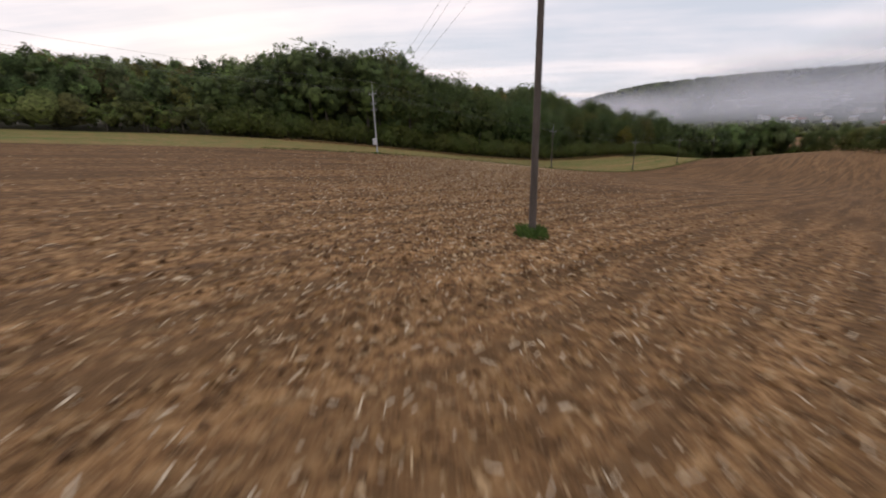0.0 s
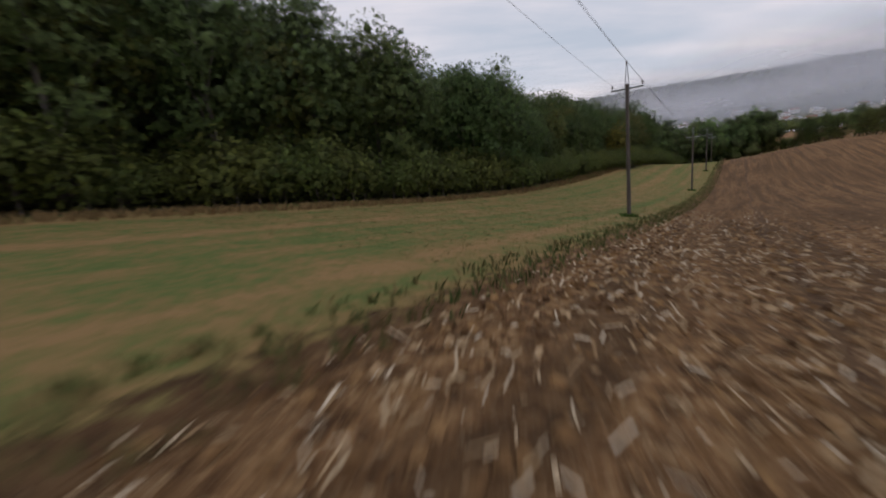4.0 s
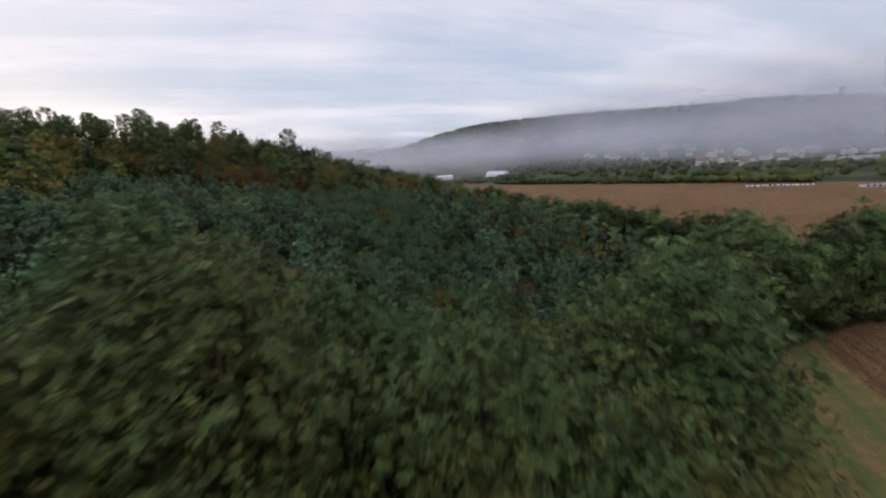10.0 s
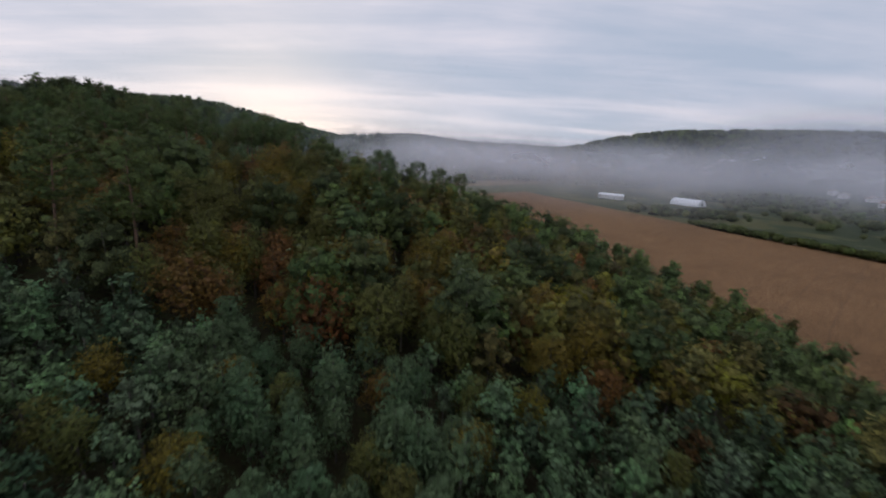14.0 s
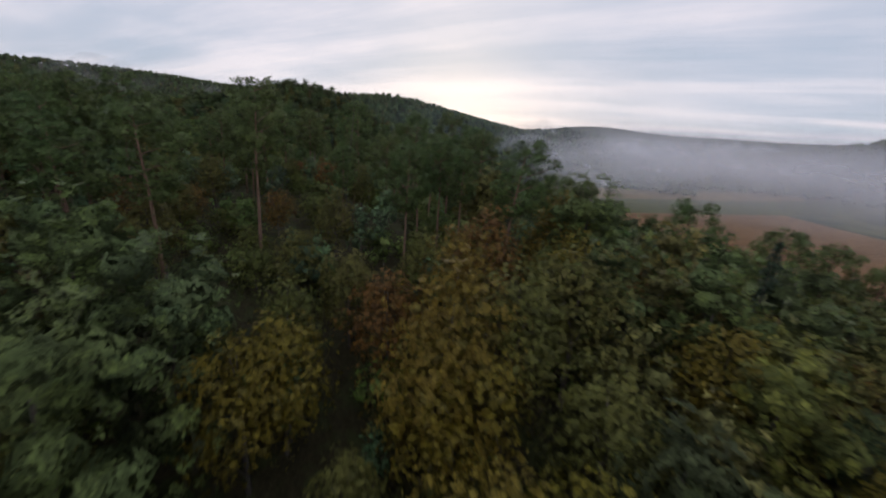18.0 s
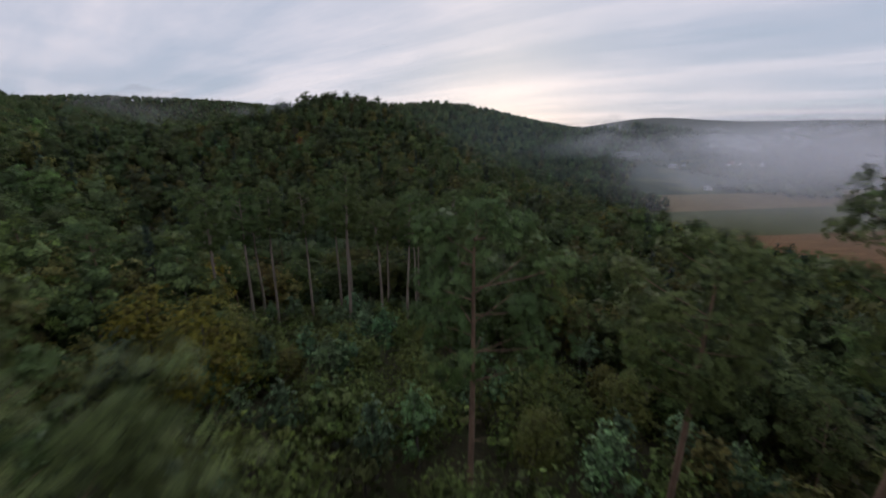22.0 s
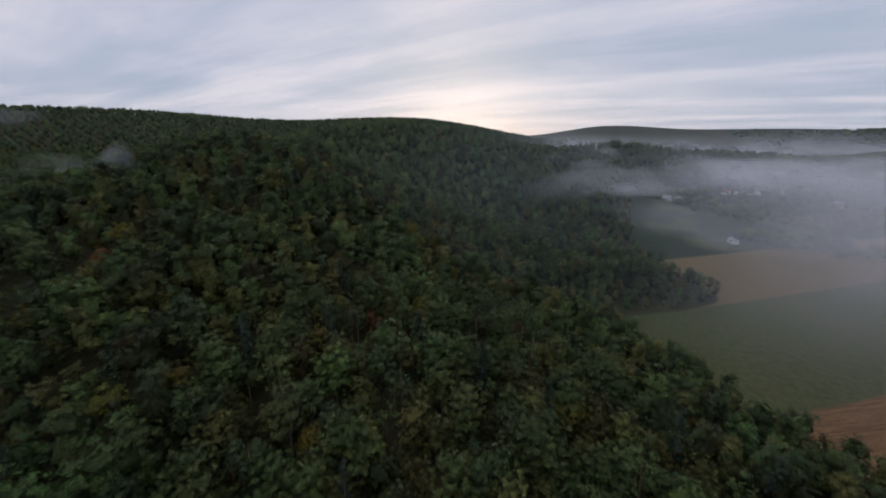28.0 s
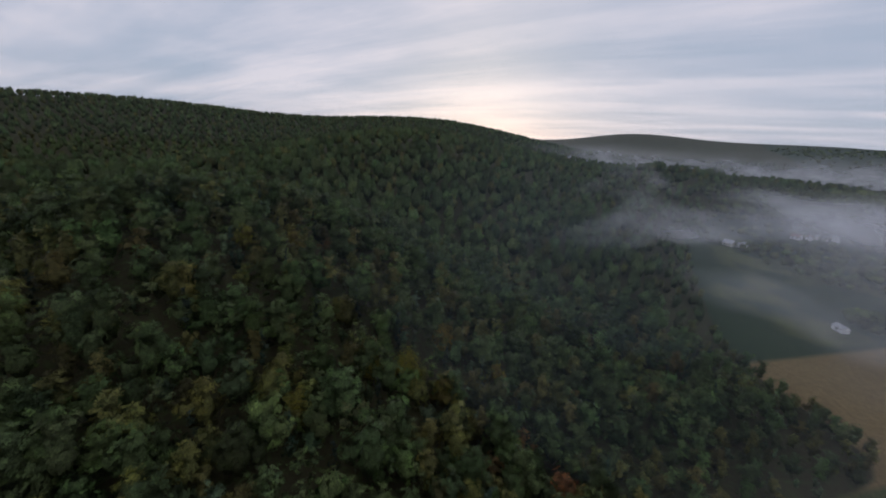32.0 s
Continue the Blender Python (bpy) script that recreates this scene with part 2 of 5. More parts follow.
FAR_HILLS = [
    (-559, 1016, 194, 55.0), (1177, 761, 223, 99.4), (981, 1199, 244, 114.7), (574, 1416, 232, 105.9), (-1026, 1772, 408, 145.6),
    (-2095, 4059, 1067, 146.4), (360, 4034, 654, 94.5), (984, 4015, 843, 84.6), (-563, 3892, 359, 104.1), (-1512, 1080, 323, 115.6),
    (-1464, 525, 302, 100.0), (-152, 1224, 71, 30.7), (-69, 1339, 112, 23.6), (72, 1378, 127, 23.9), (-438, 1211, 199, 38.1),
    (155, 2596, 543, 62.9), (1291, 2821, 456, 99.4)]
DX, DY = 0.72, 0.694            # along the pole line and the meadow strip
NX, NY = -0.694, 0.72           # across it, towards the wood


def ground_z(x, y):
    """Height of the ground, for numbers or arrays."""
    z = np.zeros_like(np.asarray(x, float)) - 12.5
    for cx, cy, r, h in HILLS + FAR_HILLS:
        z = z + h * np.exp(-((x - cx) ** 2 + (y - cy) ** 2) / (2.0 * r * r))
    return z


def gz(x, y):
    return float(ground_z(np.float64(x), np.float64(y)))


EDGE_Y = [-2000, 150, 200, 206, 237, 262, 308, 350, 380, 420, 475, 520, 555, 583, 596, 615, 632, 650, 672, 690, 705, 725, 748, 775, 860, 1000, 1060, 1150, 1230, 1300, 1400, 1500, 5000]
EDGE_X = [900, 900, 900, 145, 170, 165, 158, 160, 152, 138, 100, 48, 4, -34, -52, -72, -87, -73, -53, -39, -36, -50, -71, -82, -95, -110, -95, -70, -30, 50, 140, 190, 200]


def wood_depth(x, y):
    """Distance into the wood from its edge; negative outside."""
    along, across = x * DX + y * DY, x * NX + y * NY
    strip = across - np.interp(along, [60, 135, 160, 190], [69.0, 66.3, 64.5, 61.0]) - 1.2 * np.sin(along * 0.11) - 0.8 * np.sin(along * 0.31) + 30.0 * np.clip((along - 228.0) / 25.0, 0.0, 1.0)
    east = (np.interp(y, EDGE_Y, EDGE_X) - x) * 0.8
    return np.minimum(strip, east)


# ---- mesh building ----
def raw_mesh(name, verts, faces, tints=None, smooth=False, slots=None, soft=None, rim=None):
    """A mesh from arrays: n x 3 places, faces of one size, and a colour for every place."""
    me = bpy.data.meshes.new(name)
    verts, faces = np.asarray(verts, np.float32), np.asarray(faces, np.int32)
    k = faces.shape[1]
    me.vertices.add(len(verts))
    me.vertices.foreach_set("co", verts.ravel())
    me.loops.add(faces.size)
    me.loops.foreach_set("vertex_index", faces.ravel())
    me.polygons.add(len(faces))
    me.polygons.foreach_set("loop_start", np.arange(0, faces.size, k, dtype=np.int32))
    me.polygons.foreach_set("use_smooth", np.full(len(faces), smooth))
    if tints is not None:
        layer = me.color_attributes.new("tint", "FLOAT_COLOR", "POINT")
        layer.data.foreach_set("color", np.concatenate([tints, np.ones((len(tints), 1))], 1).astype(np.float32).ravel())
    if soft is not None:
        way = me.attributes.new("facing", "FLOAT_VECTOR", "POINT")
        way.data.foreach_set("vector", np.asarray(soft, np.float32).ravel())
    if rim is not None:
        a = me.attributes.new("rim", "FLOAT_VECTOR", "POINT")
        a.data.foreach_set("vector", np.asarray(rim, np.float32).ravel())
    if slots is not None:
        me.polygons.foreach_set("material_index", np.asarray(slots, np.int32))
    me.update(calc_edges=True)
    return me


def arrays_part(name, verts, faces, mat, parent=None, tints=None, label="", smooth=False, slots=None, second=None, soft=None, rim=None):
    me = raw_mesh(name, verts, faces, tints, smooth, slots, soft, rim)
    me.materials.append(mat)
    if second is not None:
        me.materials.append(second)
    ob = new(name, me)
    if parent is not None:
        ob.parent = parent
    return tagged(ob, label)


def part(name, bm, mat, parent=None, label=""):
    me = bpy.data.meshes.new(name)
    bm.to_mesh(me)
    bm.free()
    me.materials.append(mat)
    ob = new(name, me)
    if parent is not None:
        ob.parent = parent
    return tagged(ob, label)


def shared_part(name, me, parent, label=""):
    ob = new(name, me)
    ob.parent = parent
    return tagged(ob, label)


def tube(points, radii, sides=6):
    """Places and quads of a tapering tube through the points."""
    points = [np.array(p, float) for p in points]
    vs, fs = [], []
    for i, (p, r) in enumerate(zip(points, radii)):
        d = points[min(i + 1, len(points) - 1)] - points[max(i - 1, 0)]
        d = d / (np.linalg.norm(d) + 1e-9)
        a = np.cross(d, (0.3, 0.9, 0.1) if abs(d[2]) > 0.5 else (0, 0, 1))
        a /= np.linalg.norm(a) + 1e-9
        b = np.cross(d, a)
        for k in range(sides):
            w = 2 * math.pi * k / sides
            vs.append(p + r * (a * math.cos(w) + b * math.sin(w)))
    for i in range(len(points) - 1):
        for k in range(sides):
            o, q = i * sides, (k + 1) % sides
            fs.append((o + k, o + q, o + sides + q, o + sides + k))
    return np.array(vs), np.array(fs, int)


def join_arrays(pieces):
    vs, fs, n = [], [], 0
    for v, f in pieces:
        vs.append(v)
        fs.append(np.asarray(f) + n)
        n += len(v)
    return np.concatenate(vs), np.concatenate(fs)


def unit(v):
    return v / (np.linalg.norm(v, axis=1, keepdims=True) + 1e-9)


CORNERS = np.array([(-1, -1, 0), (1, -1, 0), (1, 1, 0), (-1, 1, 0)], float)


def sprays(rng, centres, radii, per, length, width, middle, tints, droop=0.0):
    """Sprays of leaves on and round the leaf masses. Returns places, quads, tints, the way the foliage faces, and each corner's place in its spray."""
    k = len(centres)
    off = unit(rng.normal(size=(k * per, 3)) + np.array([0, 0, 0.35]))
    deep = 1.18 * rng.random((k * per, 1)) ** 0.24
    c = np.repeat(centres, per, 0) + off * np.repeat(radii, per, 0) * deep
    soft = unit(off * 0.75 + unit(c - middle) * 0.6 + rng.normal(size=c.shape) * 0.09 + np.array([0, 0, 0.3]))
    normal = unit(soft + rng.normal(size=c.shape) * 0.55)
    a = unit(np.cross(normal, rng.normal(size=c.shape)))
    a[:, 2] -= droop
    a = unit(a)
    b = unit(np.cross(normal, a))
    size = 0.55 + 0.9 * rng.random((len(c), 1))
    a, b = a * length * size * 0.46, b * width * size * 0.52
    dip = normal * length * 0.14
    v = np.stack([c - a - b - dip, c + a - b + dip * 0.4, c + a + b - dip, c - a + b + dip * 0.4], 1).reshape(-1, 3)
    f = np.arange(len(v)).reshape(-1, 4)
    # sprays deep inside a mass get a darker tint: inner shade put into colour
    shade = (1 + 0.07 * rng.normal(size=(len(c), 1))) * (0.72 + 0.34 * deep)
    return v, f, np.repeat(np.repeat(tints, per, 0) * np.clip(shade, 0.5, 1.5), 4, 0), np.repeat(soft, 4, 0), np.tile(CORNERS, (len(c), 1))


def masses(rng, centres, radii, rings, sides, tints, middle, jag=0.16):
    """Uneven leaf masses, the closed bodies of a crown. Returns places, quads, tints and the way the foliage faces."""
    k, unit_v = len(centres), []
    for i in range(rings):
        lat = math.pi * (i / (rings - 1) - 0.5) * (0.86 if rings > 3 else 0.62)
        for j in range(sides):
            w = 2 * math.pi * (j + 0.5 * (i % 2)) / sides
            unit_v.append((math.cos(lat) * math.cos(w), math.cos(lat) * math.sin(w), math.sin(lat)))
    u = np.array(unit_v)
    v = centres[:, None] + u[None] * radii[:, None] * (1 + jag * rng.normal(size=(k, len(u), 1)))
    f = np.array([(i * sides + j, i * sides + (j + 1) % sides, (i + 1) * sides + (j + 1) % sides, (i + 1) * sides + j) for i in range(rings - 1) for j in range(sides)])
    f = (f[None] + (np.arange(k) * len(u))[:, None, None]).reshape(-1, 4)
    v = v.reshape(-1, 3)
    soft = unit(np.tile(u, (k, 1)) * 0.35 + unit(v - middle) * 0.85 + np.array([0, 0, 0.3]))
    return v, f, np.repeat(tints, len(u), 0), soft


def crown_of(rng, centres, radii, per, leaf, middle, tint_a, tint_b, rings, sides, slim=0.85, droop=0.0, core=0.26):
    """Leaf masses with sprays over them: places, quads, tints, which faces are the masses', and the way the foliage faces."""
    core = 0.9 if len(centres) <= 2 else 0.7 if len(centres) <= 4 else 0.5 if len(centres) <= 13 else core
    mix = 0.25 + 0.5 * rng.random((len(centres), 1))
    tints = np.array(tint_a) * (1 - mix) + np.array(tint_b) * mix
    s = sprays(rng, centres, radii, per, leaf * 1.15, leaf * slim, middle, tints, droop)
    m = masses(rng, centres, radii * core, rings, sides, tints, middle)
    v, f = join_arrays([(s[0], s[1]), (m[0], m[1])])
    return v, f, np.concatenate([s[2], m[2]]), np.arange(len(f)) >= len(s[1]), np.concatenate([s[3], m[3]]), np.concatenate([s[4], np.zeros((len(m[0]), 3))])


def broadleaf(seed, height, radius, lumps, per, leaf, tint_a, tint_b, base=0.12, limbs=5, rings=5, sides=7, narrow=1.0):
    """Trunk with limbs and a lumpy crown. Returns (trunk, crown)."""
    rng = np.random.default_rng(seed)
    lean = rng.normal(size=2) * 0.03 * height
    bole = [(0, 0, -0.8), (lean[0] * 0.2, lean[1] * 0.2, height * 0.2), (lean[0] * 0.6, lean[1] * 0.6, height * 0.5), (lean[0], lean[1], height * 0.85)]
    r0 = 0.011 * height + 0.04
    pieces = [tube(bole, [r0 * 1.3, r0, r0 * 0.6, r0 * 0.15])]
    mid = np.array([lean[0] * 0.6, lean[1] * 0.6, height * (base + (1 - base) * 0.5)])
    half = np.array([radius, radius, height * (1 - base) * 0.5])
    turn = np.arange(lumps) * 2.39996 + rng.random(lumps) * 0.7
    rise = np.linspace(-0.85, 0.92, lumps) + rng.normal(size=lumps) * 0.08
    ring = np.sqrt(np.clip(1 - rise ** 2, 0.05, 1)) * np.where(rise > 0.1, 1 - narrow * 0.35 * np.clip(rise, 0, 1), 1.0)
    d = np.stack([ring * np.cos(turn), ring * np.sin(turn), rise], 1)
    far = (0.58 + 0.30 * rng.random((lumps, 1))) * (1 + 0.12 * np.sin(3 * turn + seed))[:, None]
    centres = mid + d * half * far
    centres[0] = mid
    fat = (2.05 / lumps ** 0.42) * (0.6 + 0.62 * rng.random((lumps, 1)))
    radii = np.minimum(half * 0.62, np.array([radius, radius, radius * 0.85]) * np.clip(fat, 0.22, 0.75))
    radii[0] = half * (0.5 if lumps > 2 else 0.92)
    if lumps <= 2:
        radii[0, 2] *= 1.12
    elif lumps <= 5:
        radii[0] = half * (0.66, 0.66, 0.95)
    for i in rng.choice(lumps, min(limbs, lumps), replace=False):
        e = centres[i]
        h = np.clip(e[2] - 0.28 * height, height * 0.12, height * 0.6)
        s = np.array([lean[0] * h / height, lean[1] * h / height, h])
        pieces.append(tube([s, s * 0.5 + e * 0.5 + (0, 0, 0.05 * height), e], [r0 * 0.4, r0 * 0.25, r0 * 0.1], 4))
    return join_arrays(pieces), crown_of(rng, centres, radii, per, leaf, mid, tint_a, tint_b, rings, sides)


def pine(seed, height, radius, lumps, per, leaf, tint_a, tint_b, crown=0.46, rings=4, sides=6):
    """Scots pine: a tall bare stem, dead stubs, and an irregular crown of flattened pads. Returns (trunk, crown)."""
    rng = np.random.default_rng(seed)
    bend = rng.normal(size=2) * 0.025 * height
    hs = [-0.8, height * 0.3, height * 0.6, height * 0.85, height * 0.96]
    stem = [(bend[0] * (h / height) ** 2 + 0.1 * math.sin(h * 0.5 + seed), bend[1] * (h / height) ** 2, h) for h in hs]
    r0 = 0.0075 * height + 0.03
    pieces = [tube(stem, [r0 * 1.25, r0, r0 * 0.7, r0 * 0.4, r0 * 0.12])]
    centres, radii = [], []
    side = rng.random() * 2 * math.pi
    for i in range(lumps):
        u = (i + 0.9 * rng.random()) / lumps
        h = height * (1 - crown) + height * crown * u * 0.95
        ang = i * 2.4 + 1.3 * rng.random()
        w = radius * (0.25 + 0.72 * math.sin(math.pi * (0.12 + 0.78 * u))) * (0.25 + 0.75 * math.sqrt(rng.random())) * (1 + 0.25 * math.cos(ang - side))
        q = (h / height) ** 2
        p = np.array([bend[0] * q + w * math.cos(ang), bend[1] * q + w * math.sin(ang), h + 0.12 * w])
        centres.append(p)
        r = radius * (0.20 + 0.20 * rng.random()) * (2.1 / lumps ** 0.25)
        radii.append((r, r, r * 0.66))
        if i % 2 == 0:
            s = np.array([bend[0] * q, bend[1] * q, h - w * 0.35])
            pieces.append(tube([s, s * 0.4 + p * 0.6 + (0, 0, -0.1), p], [r0 * 0.26, r0 * 0.18, r0 * 0.06], 4))
    for i in range(5):
        h = height * (0.3 + 0.3 * rng.random())
        ang = rng.random() * 2 * math.pi
        q = (h / height) ** 2
        s = np.array([bend[0] * q, bend[1] * q, h])
        e = s + np.array([math.cos(ang), math.sin(ang), -0.15]) * (0.4 + 0.9 * rng.random())
        pieces.append(tube([s, e], [r0 * 0.14, r0 * 0.04], 3))
    mid = np.array([bend[0] * 0.7, bend[1] * 0.7, height * (1 - crown * 0.6)])
    return join_arrays(pieces), crown_of(rng, np.array(centres), np.array(radii), per, leaf, mid, tint_a, tint_b, rings, sides, 0.75, -0.2, 0.3)


def spruce(seed, height, radius, lumps, per, leaf, tint_a, tint_b, rings=4, sides=6):
    """Narrow conifer with drooping tiers. Returns (trunk, crown)."""
    rng = np.random.default_rng(seed)
    r0 = 0.009 * height + 0.03
    stem = tube([(0, 0, -0.8), (0, 0, height * 0.5), (0, 0, height)], [r0 * 1.2, r0 * 0.7, 0.02], 5)
    centres, radii = [], []
    for i in range(lumps):
        u = (i + 0.5 * rng.random()) / lumps
        w = radius * (1 - u) ** 0.85 * (0.75 + 0.25 * rng.random())
        ang = i * 2.4 + rng.random()
        centres.append((w * 0.3 * math.cos(ang), w * 0.3 * math.sin(ang), height * (0.10 + 0.86 * u) - w * 0.1))
        r = 0.22 + w * 0.62
        radii.append((r, r, max(r * 0.55, 0.62 * height / lumps)))
    return stem, crown_of(rng, np.array(centres), np.array(radii), per, leaf, np.array([0, 0, height * 0.4]), tint_a, tint_b, rings, sides, 0.7, 0.25)


OAK = ((0.068, 0.103, 0.039), (0.128, 0.162, 0.057))
HAZEL = ((0.089, 0.119, 0.039), (0.154, 0.169, 0.050))
YOUNG = ((0.086, 0.135, 0.070), (0.142, 0.193, 0.095))
OLIVE = ((0.101, 0.114, 0.038), (0.174, 0.166, 0.052))
YELLOW = ((0.148, 0.132, 0.034), (0.229, 0.183, 0.047))
RUST = ((0.140, 0.083, 0.036), (0.218, 0.119, 0.045))
PINE = ((0.072, 0.108, 0.043), (0.137, 0.168, 0.063))
SPRUCE = ((0.026, 0.046, 0.032), (0.046, 0.070, 0.042))

# ---- the flight line in plan, along which trees are worked out in full ----
LINE = [(0, -10, 4), (2, 50, 2), (16, 91, 0), (38, 125, 6), (63, 157, 15), (78, 192, 22), (81, 222, 29), (77, 254, 34), (62, 285, 37), (32, 320, 38.5),
        (-7, 358, 42), (-28, 384, 48), (-65, 444, 68), (-95, 496, 87), (-112, 520, 94)]


def line_gap(x, y):
    """Distance in plan to the flight line, and the line's height there."""
    best, high = np.full(np.shape(x), 1e9), np.zeros(np.shape(x))
    for (x0, y0, z0), (x1, y1, z1) in zip(LINE, LINE[1:]):
        ll = (x1 - x0) ** 2 + (y1 - y0) ** 2
        u = np.clip(((x - x0) * (x1 - x0) + (y - y0) * (y1 - y0)) / ll, 0, 1)
        d = np.hypot(x - x0 - u * (x1 - x0), y - y0 - u * (y1 - y0))
        high = np.where(d < best, z0 + u * (z1 - z0), high)
        best = np.minimum(best, d)
    return best, high


# ---- ground: one sheet to the horizon ----
def steps(stops):
    out = [stops[0][0]]
    for (a, s), (b, _) in zip(stops, stops[1:]):
        n = max(1, round((b - a) / s))
        out += [a + (b - a) * (i + 1) / n for i in range(n)]
    return np.array(out)


gx = steps([(-4800, 300), (-1800, 90), (-700, 30), (-260, 10), (-60, 1.8), (130, 6), (260, 16), (600, 60), (1500, 150), (4800, 1)])
gy = steps([(-3000, 250), (-600, 60), (-120, 8), (-20, 1.8), (180, 5), (540, 8), (820, 16), (1200, 50), (2400, 120), (4800, 1)])
mx, my = np.meshgrid(gx, gy)
mz = ground_z(mx, my)
across = mx * NX + my * NY
soil = (across < 46)
rough = np.sin(mx * 1.7 + my * 0.6) * np.sin(my * 1.9 - mx * 0.8) * 0.035 + np.sin(across * 2.1) * 0.03
mz = mz + np.where(soil & (my < 200), rough, 0.0)
nv = np.stack([mx, my, mz], -1).reshape(-1, 3)
ny, nx = mx.shape
ids = np.arange(nx * ny).reshape(ny, nx)
nf = np.stack([ids[:-1, :-1], ids[:-1, 1:], ids[1:, 1:], ids[1:, :-1]], -1).reshape(-1, 4)
ground_mesh = raw_mesh("ground", nv, nf, None, True)
for key, values in (("wood", wood_depth(mx, my)), ("across", across), ("along", mx * DX + my * DY)):
    a = ground_mesh.attributes.new(key, "FLOAT", "POINT")
    a.data.foreach_set("value", values.astype(np.float32).ravel())


def ground_material():
    m, t, s = material("fields_meadow_and_wood_floor")
    co = t.nodes.new("ShaderNodeTexCoord")
    p = co.outputs["Object"]
    wood = node(t, "ShaderNodeAttribute", "wood").outputs["Fac"]
    acr = node(t, "ShaderNodeAttribute", "across").outputs["Fac"]
    alo = node(t, "ShaderNodeAttribute", "along").outputs["Fac"]
    xyz = t.nodes.new("ShaderNodeSeparateXYZ")
    t.links.new(p, xyz.inputs[0])
    n_big, n_mid, n_fine = noised(t, p, 0.035, 4), noised(t, p, 0.5, 5, 0.65), noised(t, p, 3.2, 5, 0.7)
    n_dust = noised(t, p, 11.0, 3, 0.7)
    n_fleck = noised(t, p, 19.0, 2, 0.6)
    # harrowed soil: crumbs, pale stubble and damp patches, in passes along the field
    rows = t.nodes.new("ShaderNodeCombineXYZ")
    t.links.new(maths(t, "MULTIPLY", acr, 0.9), rows.inputs[0])
    t.links.new(maths(t, "MULTIPLY", alo, 0.05), rows.inputs[1])
    n_rows = noised(t, rows.outputs[0], 1.0, 3, 0.6)
    crumb = maths(t, "ADD", maths(t, "MULTIPLY", n_fine, 0.75), maths(t, "MULTIPLY", n_dust, 0.25))
    dirt = ramp(t, crumb, [(0.38, (0.038, 0.019, 0.008)), (0.46, (0.125, 0.063, 0.026)), (0.54, (0.250, 0.136, 0.058)), (0.64, (0.42, 0.262, 0.125))])
    dirt = mixed(t, ramp(t, n_fleck, [(0.60, 0.0), (0.67, 0.8)]), dirt, (0.42, 0.30, 0.17))
    near_by = ramp(t, maths(t, "MULTIPLY", xyz.outputs[0], 0.004), [(0.48, 1.0), (0.72, 0.3)])
    dirt = mixed(t, maths(t, "MULTIPLY", ramp(t, n_rows, [(0.42, 0.0), (0.62, 0.7)]), near_by), dirt, (0.062, 0.035, 0.016))
    dirt = mixed(t, ramp(t, n_big, [(0.42, 0.0), (0.65, 0.45)]), dirt, (0.120, 0.066, 0.029))
    tram = ramp(t, maths(t, "ABSOLUTE", maths(t, "SUBTRACT", maths(t, "FRACT", maths(t, "ADD", maths(t, "MULTIPLY", acr, 0.083), maths(t, "MULTIPLY", n_big, 0.25))), 0.5)), [(0.0, 0.5), (0.025, 0.0)])
    dirt = mixed(t, tram, dirt, (0.075, 0.045, 0.028))
    pale = ramp(t, maths(t, "MULTIPLY", maths(t, "ADD", xyz.outputs[1], maths(t, "MULTIPLY", n_big, 14.0)), 0.025), [(0.15, 1.38), (0.85, 1.0)])
    dirt = mixed(t, 1.0, dirt, pale, "MULTIPLY")
    # mown meadow: green and straw, worn tracks lengthwise
    lanes = t.nodes.new("ShaderNodeCombineXYZ")
    t.links.new(maths(t, "MULTIPLY", acr, 0.55), lanes.inputs[0])
    t.links.new(maths(t, "MULTIPLY", alo, 0.012), lanes.inputs[1])
    n_lane = noised(t, lanes.outputs[0], 1.0, 3, 0.55)
    dry = maths(t, "ADD", maths(t, "ADD", maths(t, "MULTIPLY", n_lane, 0.32), maths(t, "MULTIPLY", n_mid, 0.30)), maths(t, "MULTIPLY", n_fine, 0.36))
    grass = ramp(t, dry, [(0.375, (0.092, 0.138, 0.036)), (0.445, (0.140, 0.158, 0.046)), (0.50, (0.215, 0.162, 0.058)), (0.57, (0.305, 0.188, 0.080))])
    # leaf litter
    litter = ramp(t, crumb, [(0.35, (0.020, 0.018, 0.009)), (0.55, (0.042, 0.036, 0.017)), (0.7, (0.075, 0.056, 0.026))])
    litter = mixed(t, ramp(t, n_mid, [(0.48, 0.0), (0.62, 0.7)]), litter, (0.045, 0.058, 0.018))
    green = ramp(t, n_mid, [(0.35, (0.046, 0.058, 0.020)), (0.65, (0.084, 0.082, 0.030))])
    tan = ramp(t, n_mid, [(0.35, (0.115, 0.082, 0.036)), (0.65, (0.16, 0.115, 0.052))])
    ragged = maths(t, "MULTIPLY", maths(t, "SUBTRACT", n_fine, 0.5), 2.6)
    in_strip = ramp(t, maths(t, "ADD", maths(t, "MULTIPLY", maths(t, "ADD", maths(t, "SUBTRACT", acr, 46.2), ragged), 0.8), 0.5), [(0.35, 0.0), (0.65, 1.0)])
    strip_end = ramp(t, maths(t, "MULTIPLY", maths(t, "SUBTRACT", alo, 232.0), 0.06), [(0.0, 1.0), (1.0, 0.0)])
    colour = mixed(t, maths(t, "MULTIPLY", in_strip, strip_end), dirt, grass)
    # fields further down the valley
    north = maths(t, "ADD", xyz.outputs[1], maths(t, "MULTIPLY", xyz.outputs[0], -1.04))
    far_green = maths(t, "MULTIPLY", ramp(t, maths(t, "MULTIPLY", maths(t, "SUBTRACT", north, 621.0), 0.4), [(0.0, 0.0), (1.0, 1.0)]), 1.0)
